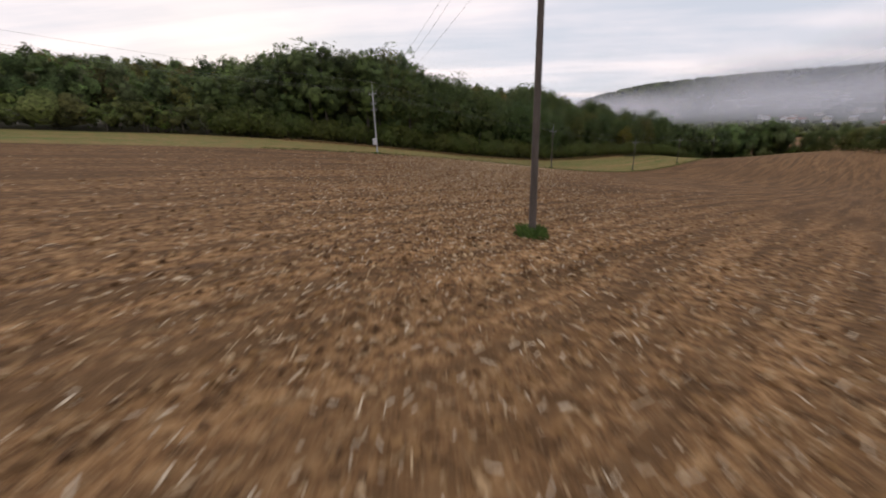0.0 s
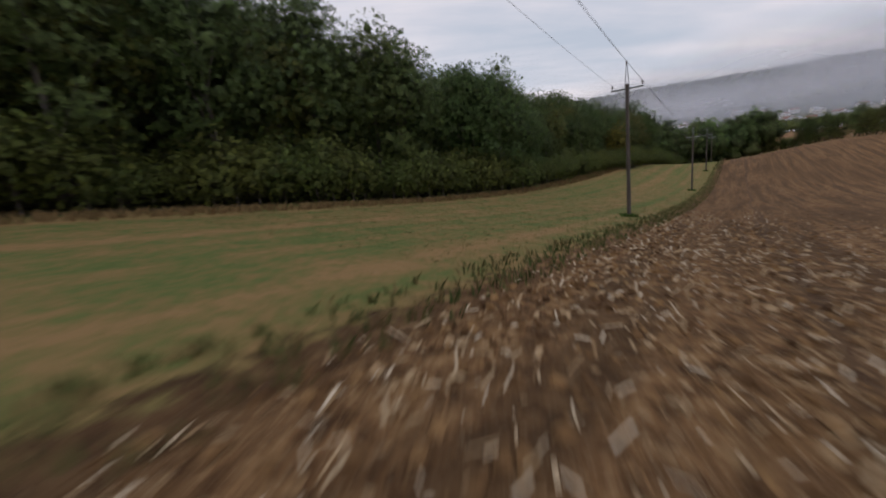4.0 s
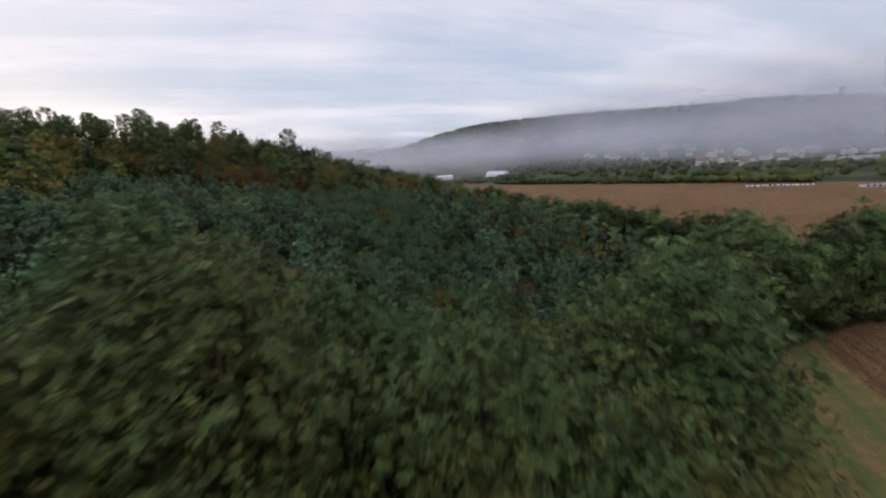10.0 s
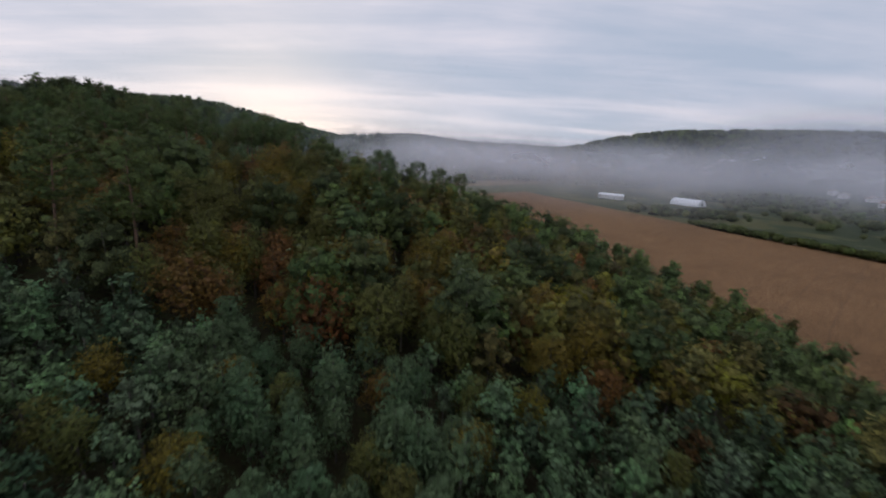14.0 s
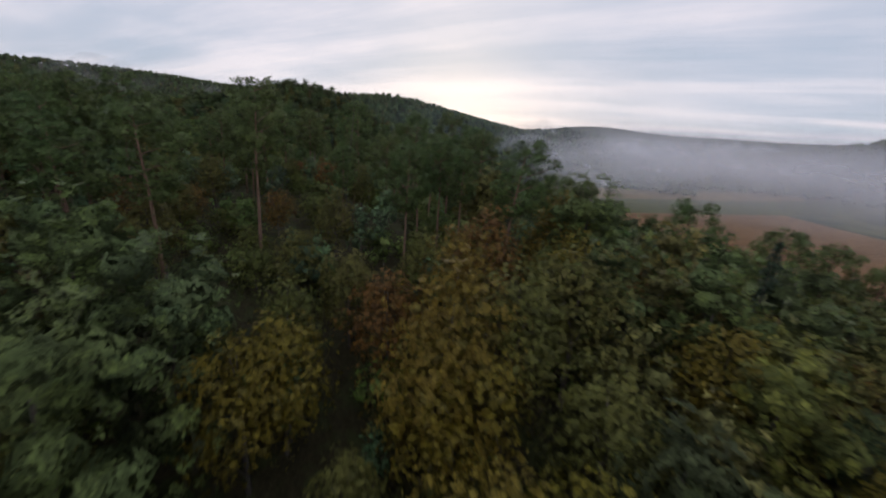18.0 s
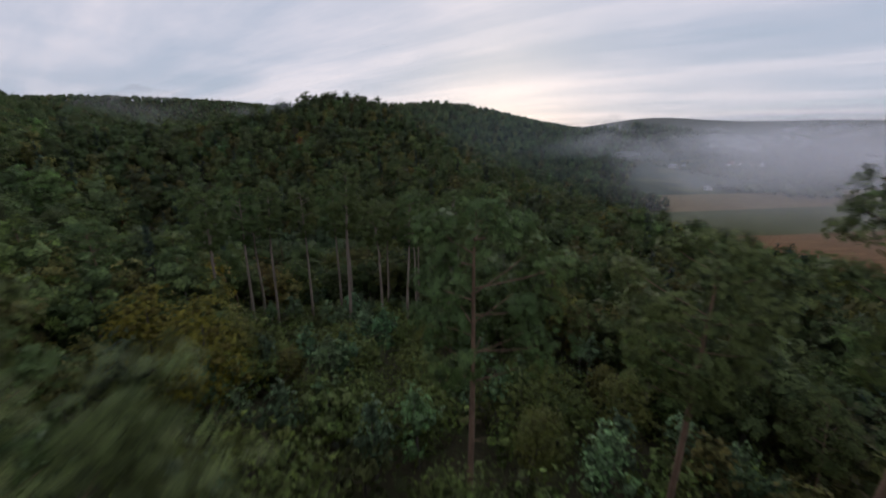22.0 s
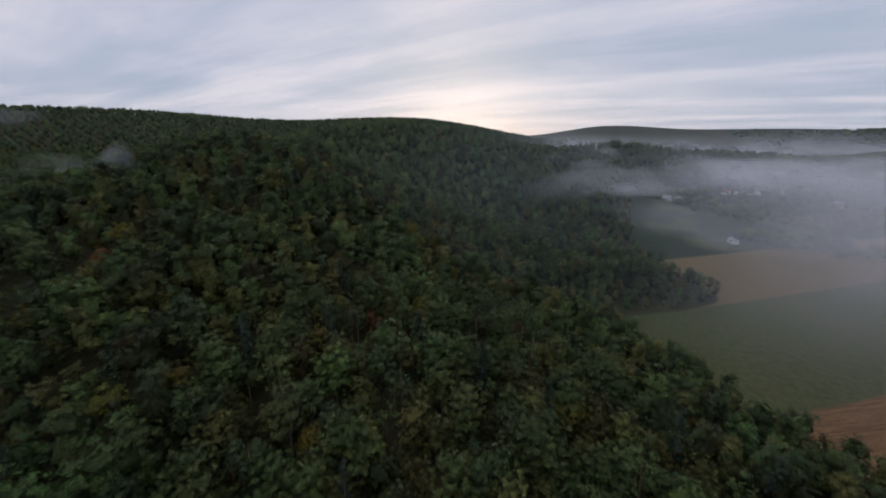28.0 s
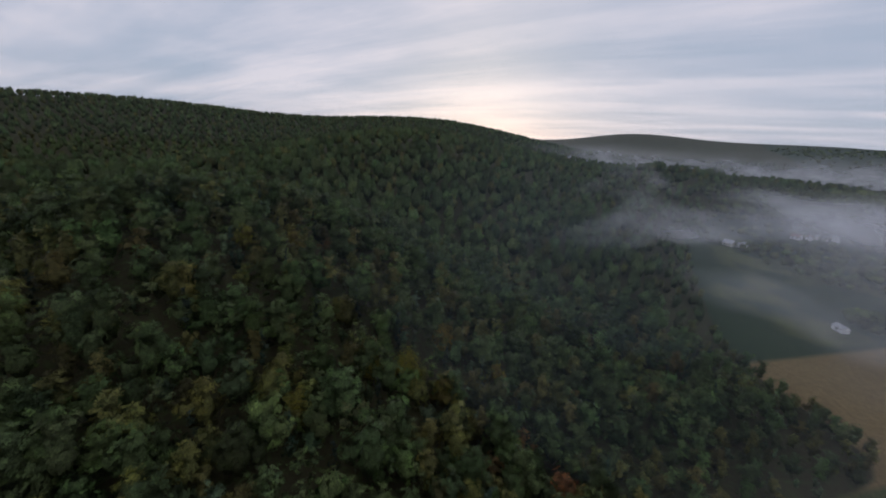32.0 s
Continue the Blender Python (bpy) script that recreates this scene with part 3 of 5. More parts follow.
    colour = mixed(t, far_green, colour, green)
    far_tan = ramp(t, maths(t, "MULTIPLY", maths(t, "SUBTRACT", north, 727.0), 0.3), [(0.0, 0.0), (1.0, 1.0)])
    colour = mixed(t, far_tan, colour, tan)
    far_meadow = ramp(t, maths(t, "MULTIPLY", maths(t, "SUBTRACT", north, 824.0), 0.2), [(0.0, 0.0), (1.0, 1.0)])
    colour = mixed(t, far_meadow, colour, mixed(t, ramp(t, noised(t, p, 0.012, 3), [(0.38, 0.0), (0.47, 1.0)]), green, (0.026, 0.038, 0.018)))
    # meadows and orchards past the field's far end
    past = maths(t, "ADD", xyz.outputs[0], maths(t, "MULTIPLY", xyz.outputs[1], 0.55))
    past = ramp(t, maths(t, "MULTIPLY", maths(t, "SUBTRACT", past, 580.0), 0.1), [(0.0, 0.0), (1.0, 1.0)])
    patch = ramp(t, noised(t, p, 0.02, 4), [(0.46, 0.0), (0.54, 1.0)])
    colour = mixed(t, maths(t, "MULTIPLY", past, maths(t, "SUBTRACT", 1.0, far_green)), colour, mixed(t, patch, (0.040, 0.052, 0.024), (0.085, 0.085, 0.036)))
    # hills beyond the valley floor are wooded
    hill = ramp(t, maths(t, "MULTIPLY", maths(t, "ADD", xyz.outputs[2], 3.0), 0.08), [(0.0, 0.0), (1.0, 1.0)])
    away = ramp(t, maths(t, "MULTIPLY", maths(t, "SUBTRACT", xyz.outputs[0], 330.0), 0.01), [(0.0, 0.0), (1.0, 1.0)])
    beyond = ramp(t, maths(t, "MULTIPLY", maths(t, "SUBTRACT", north, 900.0), 0.01), [(0.0, 0.0), (1.0, 1.0)])
    woods = mixed(t, n_mid, (0.014, 0.024, 0.012), (0.032, 0.042, 0.018))
    colour = mixed(t, maths(t, "MULTIPLY", hill, maths(t, "MAXIMUM", away, beyond)), colour, woods)
    in_wood = ramp(t, maths(t, "ADD", maths(t, "MULTIPLY", maths(t, "ADD", wood, ragged), 0.4), 0.4), [(0.2, 0.0), (0.8, 1.0)])
    colour = mixed(t, in_wood, colour, litter)
    t.links.new(colour, s.inputs["Base Color"])
    s.inputs["Roughness"].default_value = 0.95
    s.inputs["Specular IOR Level"].default_value = 0.15
    bumped(t, s, maths(t, "ADD", maths(t, "MULTIPLY", n_fine, 0.8), maths(t, "MULTIPLY", n_dust, 0.4)), 0.9, 0.3)
    return m


ground_mesh.materials.append(ground_material())
ground = tagged(new("ground", ground_mesh), "harrowed brown field, mown meadow strip and wooded hills", "ground", kind="structure")


# ---- trees ----
def template(kind, seed, leaf, lumps, per, rings=5, sides=7):
    """Arrays of one tree at its usual size: (trunk, crown), bark, leaf material."""
    r = {"rings": rings, "sides": sides}
    if kind == "oak":
        return broadleaf(seed, 15, 4.3, lumps, per, leaf, *OAK, base=0.05, narrow=1.3, **r), BARK, LEAF
    if kind == "olive":
        return broadleaf(seed, 13, 3.3, lumps, per, leaf, *OLIVE, base=0.10, narrow=1.5, **r), BARK, LEAF
    if kind == "yellow":
        return broadleaf(seed, 12, 3.4, lumps, per, leaf, *YELLOW, base=0.14, **r), BARK, LEAF
    if kind == "rust":
        return broadleaf(seed, 11, 3.4, lumps, per, leaf, *RUST, base=0.14, **r), BARK, LEAF
    if kind == "young":
        return broadleaf(seed, 7.5, 1.6, lumps, per, leaf, *YOUNG, base=0.04, limbs=3, narrow=2.2, **r), BARK, LEAF
    if kind == "shrub":
        return broadleaf(seed, 4.2, 2.5, lumps, per, leaf, *HAZEL, base=0.0, limbs=4, **r), BARK, LEAF
    if kind == "tall_pine":
        return pine(seed, 24, 2.6, lumps, per, leaf, *PINE, crown=0.34, rings=rings, sides=sides), PALE_BARK, NEEDLE
    if kind == "pine":
        return pine(seed, 19, 3.5, lumps, per, leaf, *PINE, rings=rings, sides=sides), PINE_BARK, NEEDLE
    return spruce(seed, 17, 2.8, lumps, per, leaf, *SPRUCE, rings=rings, sides=sides), BARK, NEEDLE


HEIGHT = {"oak": 15, "olive": 13, "yellow": 12, "rust": 11, "young": 7.5, "shrub": 4.2, "pine": 19, "tall_pine": 24, "spruce": 17}
WIDTH = {"oak": 4.6, "olive": 3.6, "yellow": 3.2, "rust": 3.2, "young": 1.9, "shrub": 2.5, "pine": 3.4, "tall_pine": 2.6, "spruce": 2.7}
FULL = {"oak": (0.36, 44, 92, 3, 5), "olive": (0.36, 30, 74, 3, 5), "yellow": (0.34, 28, 80, 3, 5), "rust": (0.34, 26, 78, 3, 5), "young": (0.27, 15, 70, 3, 5),
        "shrub": (0.25, 16, 84, 3, 5), "pine": (0.36, 40, 74, 3, 5), "tall_pine": (0.36, 34, 80, 3, 5), "spruce": (0.38, 20, 64, 3, 5)}
NAMES = {"oak": ("oak_tree", "broad dark green oak in full leaf at the wood edge", "tree"),
         "olive": ("hornbeam_tree", "olive green deciduous tree starting to turn", "tree"),
         "yellow": ("maple_tree", "deciduous tree with yellow autumn leaves on the slope", "tree"),
         "rust": ("cherry_tree", "small deciduous tree with rusty brown autumn leaves", "tree"),
         "young": ("young_tree", "young grey-green tree in a dense thicket", "tree"),
         "shrub": ("hazel_shrub", "rounded light green hazel bush at the meadow edge", "shrub"),
         "pine": ("pine_tree", "tall pine with bare orange trunk and flat crown", "tree"),
         "tall_pine": ("tall_pine_tree", "slender tall pine with a pale bare trunk", "tree"),
         "spruce": ("spruce_tree", "narrow dark green spruce in the wood", "tree")}


def kinds_at(x, y, depth, across, rng):
    """Which tree grows there, and how high."""
    r = rng.random()
    if y < 185 and depth < 40 or y < 150:
        along = x * DX + y * DY
        tall = np.interp(along, [-60, 16, 22, 32, 54, 64, 70, 78, 96, 110, 131, 146, 163, 190, 230], [0.62, 0.64, 0.92, 1.18, 1.42, 1.26, 1.42, 1.24, 1.08, 1.0, 1.18, 1.1, 1.04, 1.2, 1.35])
        if depth < 3.5:
            return "shrub", 0.8 + 0.5 * r
        if 120 < along < 215 and depth < 24 and r < 0.22:
            return "yellow" if r < 0.02 else "olive", 1.0 + 0.2 * rng.random()
        return ("oak", tall * (0.86 + 0.3 * rng.random())) if r < 0.82 else ("olive", tall * (0.9 + 0.3 * rng.random()))
    if y < 283 and x > 36 - 0.25 * (y - 200):
        if depth < 10:
            return ("oak", (1.02 if y < 228 else 0.7) + 0.25 * rng.random()) if r < 0.75 else ("shrub", 1.1 + 0.4 * rng.random())
        return ("young", 0.66 + 0.62 * rng.random()) if r < 0.92 else (("olive", 0.55) if r < 0.96 else (("yellow", 0.6) if r < 0.985 else ("rust", 0.6)))
    grove = math.exp(-((x + 4) ** 2 + (y - 350) ** 2) / (2 * 30.0 ** 2))
    stand = math.exp(-((x + 52) ** 2 + (y - 398) ** 2) / (2 * 17.0 ** 2))
    if stand > 0.45:
        return ("shrub", 0.5 + 0.5 * rng.random()) if r < 0.7 else ("young", 0.45 + 0.35 * rng.random())
    if grove > 0.42 and y < 357:
        if r < 0.40:
            return "pine", min(1.15, (36.5 + 4.5 * rng.random() - gz(x, y)) / 19.5)
        return ("shrub", 0.45 + 0.45 * rng.random()) if r < 0.78 else ("olive", 0.36 + 0.2 * rng.random()) if r < 0.92 else ("rust", 0.4 + 0.3 * rng.random())
    if math.hypot(x + 118, y - 425) < 24:
        return "young", 0.9 + 0.5 * rng.random()
    if 350 < y < 396 and -48 < x < 16:
        return ("shrub", 0.65 + 0.55 * rng.random()) if r < 0.45 else ("olive", 0.38 + 0.24 * rng.random()) if r < 0.7 else ("young", 0.55 + 0.45 * rng.random())
    pick = rng.random()
    if y < 352:
        if pick < 0.4 * grove:
            return "pine", min(1.05, (35.5 + 4.0 * rng.random() - gz(x, y)) / 19.5)
        pick = rng.random()
        if depth < 30:
            return ("oak" if pick < 0.55 else "olive"), 0.6 + 0.3 * rng.random()
        return ("olive" if pick < 0.40 else "yellow" if pick < 0.66 else "rust" if pick < 0.82 else "oak"), 0.74 + 0.32 * rng.random()
    if depth < 26:
        return ("oak" if pick < 0.55 else "olive" if pick < 0.9 else "young"), 0.5 + 0.3 * rng.random()
    if y > 640 or x < -260:
        return ("spruce" if pick < 0.08 else "oak" if pick < 0.66 else "pine" if pick < 0.78 else "olive"), 0.7 + 0.45 * rng.random()
    kind = "oak" if pick < 0.42 else "olive" if pick < 0.62 else "pine" if pick < 0.78 else "young" if pick < 0.86 else "spruce" if pick < 0.93 else "olive" if pick < 0.975 else "yellow" if pick < 0.992 else "rust"
    return kind, (0.68 + 0.45 * rng.random()) * (0.78 if kind == "pine" else 1.25 if kind == "young" else 1.0)


def scatter(x0, x1, y0, y1, spacing, seed):
    rng = np.random.default_rng(seed)
    xs, ys = np.meshgrid(np.arange(x0, x1, spacing), np.arange(y0, y1, spacing))
    xs = (xs + rng.uniform(-0.45, 0.45, xs.shape) * spacing).ravel()
    ys = (ys + rng.uniform(-0.45, 0.45, ys.shape) * spacing).ravel()
    return xs, ys, rng


full_made, full_count = {}, {}
bunches = {}          # level -> kind -> list of placements


def plant_full(kind, x, y, size, turn, rng):
    """A tree as a thing of its own, with trunk and crown."""
    seed = int(rng.integers(0, 5))
    if (kind, seed) not in full_made:
        (trunk, crown), bark, leaf = template(kind, seed * 7 + 3, *FULL[kind])
        tm = raw_mesh("trunk", trunk[0], trunk[1], None, True)
        tm.materials.append(bark)
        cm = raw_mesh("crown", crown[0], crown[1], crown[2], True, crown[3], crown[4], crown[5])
        cm.materials.append(leaf)
        cm.materials.append(INNER)
        full_made[(kind, seed)] = (tm, cm)
    tm, cm = full_made[(kind, seed)]
    name, label, category = NAMES[kind]
    root = tagged(new(name), label, category, group=name + "s along the wood")
    shared_part("trunk", tm, root)
    shared_part("crown", cm, root)
    root.matrix_world = pose(x, y, gz(x, y) - 0.1, 0, 0, turn) @ Matrix.Diagonal((size * (0.92 + 0.16 * rng.random()), size, size * (0.92 + 0.16 * rng.random()), 1))
    full_count[kind] = full_count.get(kind, 0) + 1


def plant(x, y, kind, size, rng):
    gap, high = line_gap(x, y)
    gap, high = float(gap), float(high)
    ground_here = gz(x, y)
    top, w = ground_here + HEIGHT[kind] * size, WIDTH[kind] * size
    if gap < w * 1.15 + 3.5 and top > high - 4.0:
        size *= max(0.2, (high - 4.0 - ground_here) / (HEIGHT[kind] * size))
        if size < 0.45:
            return
    if kind == "pine" and gap < 15 and y < 336:
        kind, size = "olive", 0.55 + 0.15 * rng.random()
    turn = rng.random() * 360
    limit = {"oak": 110, "shrub": 200, "young": 220, "pine": 95, "olive": 110, "yellow": 80, "rust": 80, "spruce": 10}[kind]
    reach = 34 if kind in ("young", "olive", "yellow", "rust") else 45
    if gap < reach and full_count.get(kind, 0) < limit and -30 < y < 480:
        plant_full(kind, x, y, size, turn, rng)
    else:
        level = 1 if gap < 54 else 2 if gap < 230 else 3
        if level == 3 and kind in ("pine", "spruce"):
            kind = "oak"
        bunches.setdefault((level, kind), []).append((x, y, size, turn))


def plant_area(x0, x1, y0, y1, spacing, seed, keep):
    xs, ys, rng = scatter(x0, x1, y0, y1, spacing, seed)
    deep = wood_depth(xs, ys)
    gaps = line_gap(xs, ys)[0]
    for x, y, d, g in sorted(zip(xs.tolist(), ys.tolist(), deep.tolist(), gaps.tolist()), key=lambda q: q[3]):
        if y < 140 and d > 38:
            continue          # hidden behind the wood's edge
        if d > 0.8 and keep(x, y, d, g):
            kind, size = kinds_at(x, y, d, x * NX + y * NY, rng) if seed != 18 else ("shrub" if rng.random() < 0.6 else "young", 0.5 + 0.5 * rng.random())
            plant(x, y, kind, size, rng)


# dense shrubs right at the meadow's edge
edge_rng = np.random.default_rng(5)
for i in range(130):
    along = -40 + i * 2.1 + edge_rng.uniform(-0.6, 0.6)
    deep_in = np.interp(along, [60, 135, 160, 190], [70.0, 67.3, 65.5, 62.0]) + edge_rng.uniform(-0.2, 1.8)
    x, y = along * DX + deep_in * NX, along * DY + deep_in * NY
    if along < 228:
        plant(x, y, "shrub", 0.7 + 0.6 * edge_rng.random(), edge_rng)

# along the meadow, the thicket, the slope, the saddle and the hill behind it
plant_area(-160, 140, 20, 200, 4.6, 11, lambda x, y, d, g: g < 75 and (y < 185 and d < 42) and not (y > 150 and x < 20) or (y < 150 and g < 75))
plant_area(-30, 180, 150, 290, 3.1, 12, lambda x, y, d, g: not (y < 185 and d < 42) and y < 283 and y >= 150 and x > 36 - 0.25 * (y - 200) and g < 90)
plant_area(-110, 170, 170, 400, 5.0, 13, lambda x, y, d, g: (y >= 283 or x <= 36 - 0.25 * (y - 200)) and y >= 150 and g < 90)
plant_area(-250, 130, 400, 680, 5.4, 14, lambda x, y, d, g: g < 110)
plant_area(-520, 200, 40, 1000, 6.4, 15, lambda x, y, d, g: (90 if y < 400 else 110) <= g < 230)
plant_area(-900, 300, -150, 1300, 9.6, 16, lambda x, y, d, g: 230 <= g < 420)
plant_area(-1500, 220, 300, 2050, 14.5, 17, lambda x, y, d, g: 420 <= g)
plant_area(-2000, 220, -200, 2300, 22.0, 20, lambda x, y, d, g: 420 <= g and not (-1500 < x < 220 and 300 < y < 2050))

# low growth under the pines and in the clearing
plant_area(-85, 42, 312, 425, 3.6, 18, lambda x, y, d, g: (int(x * 7) + int(y * 13)) % 2 == 0)
plant_area(-150, -90, 400, 450, 3.6, 19, lambda x, y, d, g: math.hypot(x + 118, y - 425) < 26)

# far hills across the valley
far_rng = np.random.default_rng(21)
for cx, cy, r, h in FAR_HILLS:
    if cy > 3000:
        continue
    n = 1500 if cx > 300 else 900
    a, q = far_rng.random(n) * 2 * math.pi, r * 1.7 * np.sqrt(far_rng.random(n))
    xs, ys = cx + q * np.cos(a), cy + q * np.sin(a)
    good = (ground_z(xs, ys) > (25 if cx > 300 else 2)) & (line_gap(xs, ys)[0] > 420) & (wood_depth(xs, ys) < 0)
    for x, y in zip(xs[good].tolist(), ys[good].tolist()):
        bunches.setdefault((3, "shrub"), []).append((x, y, 2.0 + 1.2 * far_rng.random(), far_rng.random() * 360))
# copses and hedges on the valley floor
for cx, cy, r, n in ((300, 640, 60, 70), (470, 800, 110, 200), (620, 420, 90, 150), (60, 1000, 120, 260), (150, 1200, 160, 320), (-30, 1350, 150, 260), (300, 1000, 150, 300), (40, 860, 50, 60), (100, 1150, 330, 900), (60, 1500, 400, 900), (420, 1300, 300, 500)):
    a, q = far_rng.random(n) * 2 * math.pi, r * np.sqrt(far_rng.random(n))
    for x, y in zip((cx + q * np.cos(a)).tolist(), (cy + q * 0.55 * np.sin(a)).tolist()):
        bunches.setdefault((3, "shrub"), []).append((x, y, 1.0 + 1.0 * far_rng.random(), far_rng.random() * 360))

# hedge and orchards past the field's far end
for i in range(640):
    if i < 340:
        u = far_rng.random()
        x, y, size = 398 - 130 * u + far_rng.normal() * 3, 340 + 232 * u + far_rng.normal() * 3, 0.7 + 0.8 * far_rng.random()
    else:
        x, y, size = far_rng.uniform(380, 640), far_rng.uniform(300, 760), 1.0 + 1.2 * far_rng.random()
    if x + 0.55 * y > 575:
        bunches.setdefault((3, "shrub"), []).append((x, y, size, far_rng.random() * 360))

LEVEL = {1: {"oak": (0.85, 13, 22), "olive": (0.78, 12, 20), "yellow": (0.72, 11, 20), "rust": (0.72, 11, 20), "young": (0.44, 8, 24), "shrub": (0.46, 7, 24), "pine": (0.75, 13, 20), "spruce": (0.8, 10, 14)},
         2: {"oak": (1.5, 4, 18), "olive": (1.5, 4, 17), "yellow": (1.5, 4, 14), "rust": (1.5, 4, 14), "young": (1.0, 3, 12), "shrub": (1.1, 2, 10), "pine": (1.3, 7, 9), "spruce": (1.1, 6, 8)},
         3: {"oak": (2.0, 1, 6), "olive": (2.0, 1, 6), "yellow": (1.9, 1, 6), "rust": (1.9, 1, 6), "young": (1.4, 1, 5), "shrub": (1.2, 1, 5), "pine": (2.0, 2, 5), "spruce": (1.5, 3, 5)}}
BODY = {1: (3, 5), 2: (3, 5), 3: (3, 5)}
STUFF = {1: ("woodland_trees", "dense mixed woodland, dark green with autumn tints"),
         2: ("hillside_wood", "dark green mixed wood covering the hillside"),
         3: ("distant_wood", "distant dark woods on the misty hills")}
mass_rng = np.random.default_rng(33)
for (level, kind), spots in sorted(bunches.items()):
    spots = np.array(spots)
    pick = mass_rng.integers(0, 3, len(spots))
    zs = ground_z(spots[:, 0], spots[:, 1])
    crowns, trunks = [], []
    for k in range(3):
        mine = np.nonzero(pick == k)[0]
        if not len(mine):
            continue
        (trunk, crown), bark, _ = template(kind, 50 + k * 5 + level, *LEVEL[level][kind], *BODY[level])
        leaf = LEAF_MASS[level]
        for (src, store) in ((crown, crowns), (trunk, trunks)):
            if src is trunk and level > 1:
                continue
            v, f = src[0], src[1]
            if src is trunk:
                keep = 30 if kind == "pine" else 15 if kind == "spruce" else 24
                v, f = v[:keep], f[:keep - (5 if kind == "spruce" else 6)]
            a = np.radians(spots[mine, 3])
            s = spots[mine, 2][:, None]
            wide = s * np.where(spots[mine, 1] > 396, 1.14, 1.06)[:, None]
            vx = (v[None, :, 0] * np.cos(a)[:, None] - v[None, :, 1] * np.sin(a)[:, None]) * wide + spots[mine, 0][:, None]
            vy = (v[None, :, 0] * np.sin(a)[:, None] + v[None, :, 1] * np.cos(a)[:, None]) * wide + spots[mine, 1][:, None]
            vz = v[None, :, 2] * s + zs[mine][:, None]
            places = np.stack([vx, vy, vz], -1).reshape(-1, 3)
            faces = (f[None] + (np.arange(len(mine)) * len(v))[:, None, None]).reshape(-1, 4)
            tint = None
            if src is crown:
                shade = np.clip(mass_rng.normal(1.0, 0.27, (len(mine), 1, 1)), 0.5, 1.7) * (1 + mass_rng.normal(0, 0.05, (len(mine), 1, 3)))
                shade *= np.where(spots[mine, 1] > 400, 0.72, 1.0)[:, None, None]
                tint = (crown[2][None] * shade).reshape(-1, 3)
            facing = None
            if src is crown:
                w, ca, sa = crown[4], np.cos(a)[:, None], np.sin(a)[:, None]
                facing = np.stack([w[None, :, 0] * ca - w[None, :, 1] * sa, w[None, :, 0] * sa + w[None, :, 1] * ca, np.repeat(w[None, :, 2], len(mine), 0)], -1).reshape(-1, 3)
            store.append((places, faces, tint, np.tile(src[3], len(mine)) if src is crown else None, facing, np.tile(src[5], (len(mine), 1)) if src is crown else None))
    name, label = STUFF[level]
    cv, cf = join_arrays([(c[0], c[1]) for c in crowns])
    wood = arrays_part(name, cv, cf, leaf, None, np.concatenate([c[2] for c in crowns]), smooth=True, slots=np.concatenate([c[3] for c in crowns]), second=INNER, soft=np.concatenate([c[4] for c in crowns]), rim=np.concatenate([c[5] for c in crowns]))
    tagged(wood, label, "woodland", kind="stuff")
    if trunks:
        tv, tf = join_arrays([(c[0], c[1]) for c in trunks])
        stems = arrays_part("trunks", tv, tf, bark, wood)
        tagged(stems, kind="stuff")


# ---- hedge across the field ----
hedge_rng = np.random.default_rng(8)
for i in range(40):
    u = i / 39
    x, y = 170 - 4 * u + hedge_rng.uniform(-2.5, 2.5), 224 - u * 150 + hedge_rng.uniform(-1.5, 1.5)
    low = 0.12 < u < 0.2
    kind = "oak" if hedge_rng.random() < 0.75 else "olive"
    plant_full(kind, x, y, (0.68 + 0.28 * hedge_rng.random()) * (0.5 if low else 1.0), hedge_rng.random() * 360, hedge_rng)
for i in range(44):
    u = i / 43
    plant_full("shrub", 168 - 4 * u + hedge_rng.uniform(-2, 2), 228 - u * 158 + hedge_rng.uniform(-1.5, 1.5), 0.8 + 0.5 * hedge_rng.random(), hedge_rng.random() * 360, hedge_rng)

# ---- single pines on the ridge and a fallen log ----
for x, y, top in ((34, 353, 36.0), (50, 371, 33.2), (60.5, 373, 29.6), (68, 379, 27.6), (74, 382, 26.0), (3, 384, 41.2), (10, 380, 40.6), (14.5, 375, 39.4), (-6, 378, 38.8), (-14, 370, 40.6), (9, 360.7, 41.3), (0.2, 357.2, 41.65), (-10.8, 356.8, 41.7), (13.9, 328.6, 40.7), (11.5, 321.5, 40.2), (23.1, 340.9, 37.2), (25.6, 345.7, 36.8), (-5.5, 347.3, 40.6), (3, 366.3, 40.9), (-18.2, 351.6, 42.0), (-8.6, 342.6, 42.0), (-25.8, 351, 40.0),
                  (-17, 327, 42.6), (-13, 330, 41.8), (-27, 322, 43.0), (-36, 317, 43.0)):
    plant_full("pine", x, y, (top - gz(x, y)) / 19.5, hedge_rng.random() * 360, hedge_rng)
for x, y, size in ((-47.8, 391.2, 1.04), (-43, 398.5, 1.0), (-60.7, 387.2, 1.02), (-44.2, 411.2, 1.0), (-61.4, 412.9, 1.12), (-51.5, 375.2, 0.86), (-63, 395.2, 1.05), (-58.3, 382.3, 0.94),
                   (-54, 404, 1.06), (-50, 409, 1.0), (-66, 404, 1.1), (-40, 405, 0.96), (-57, 418, 1.1), (-48, 420, 1.05), (-70, 390, 1.0), (-66, 381, 0.9), (-72, 412, 1.08),
                   (-96.5, 548, 0.8), (-104, 547, 0.8), (-98, 559, 0.85), (-101, 553, 0.85)):
    plant_full("tall_pine", x, y, size, hedge_rng.random() * 360, hedge_rng)
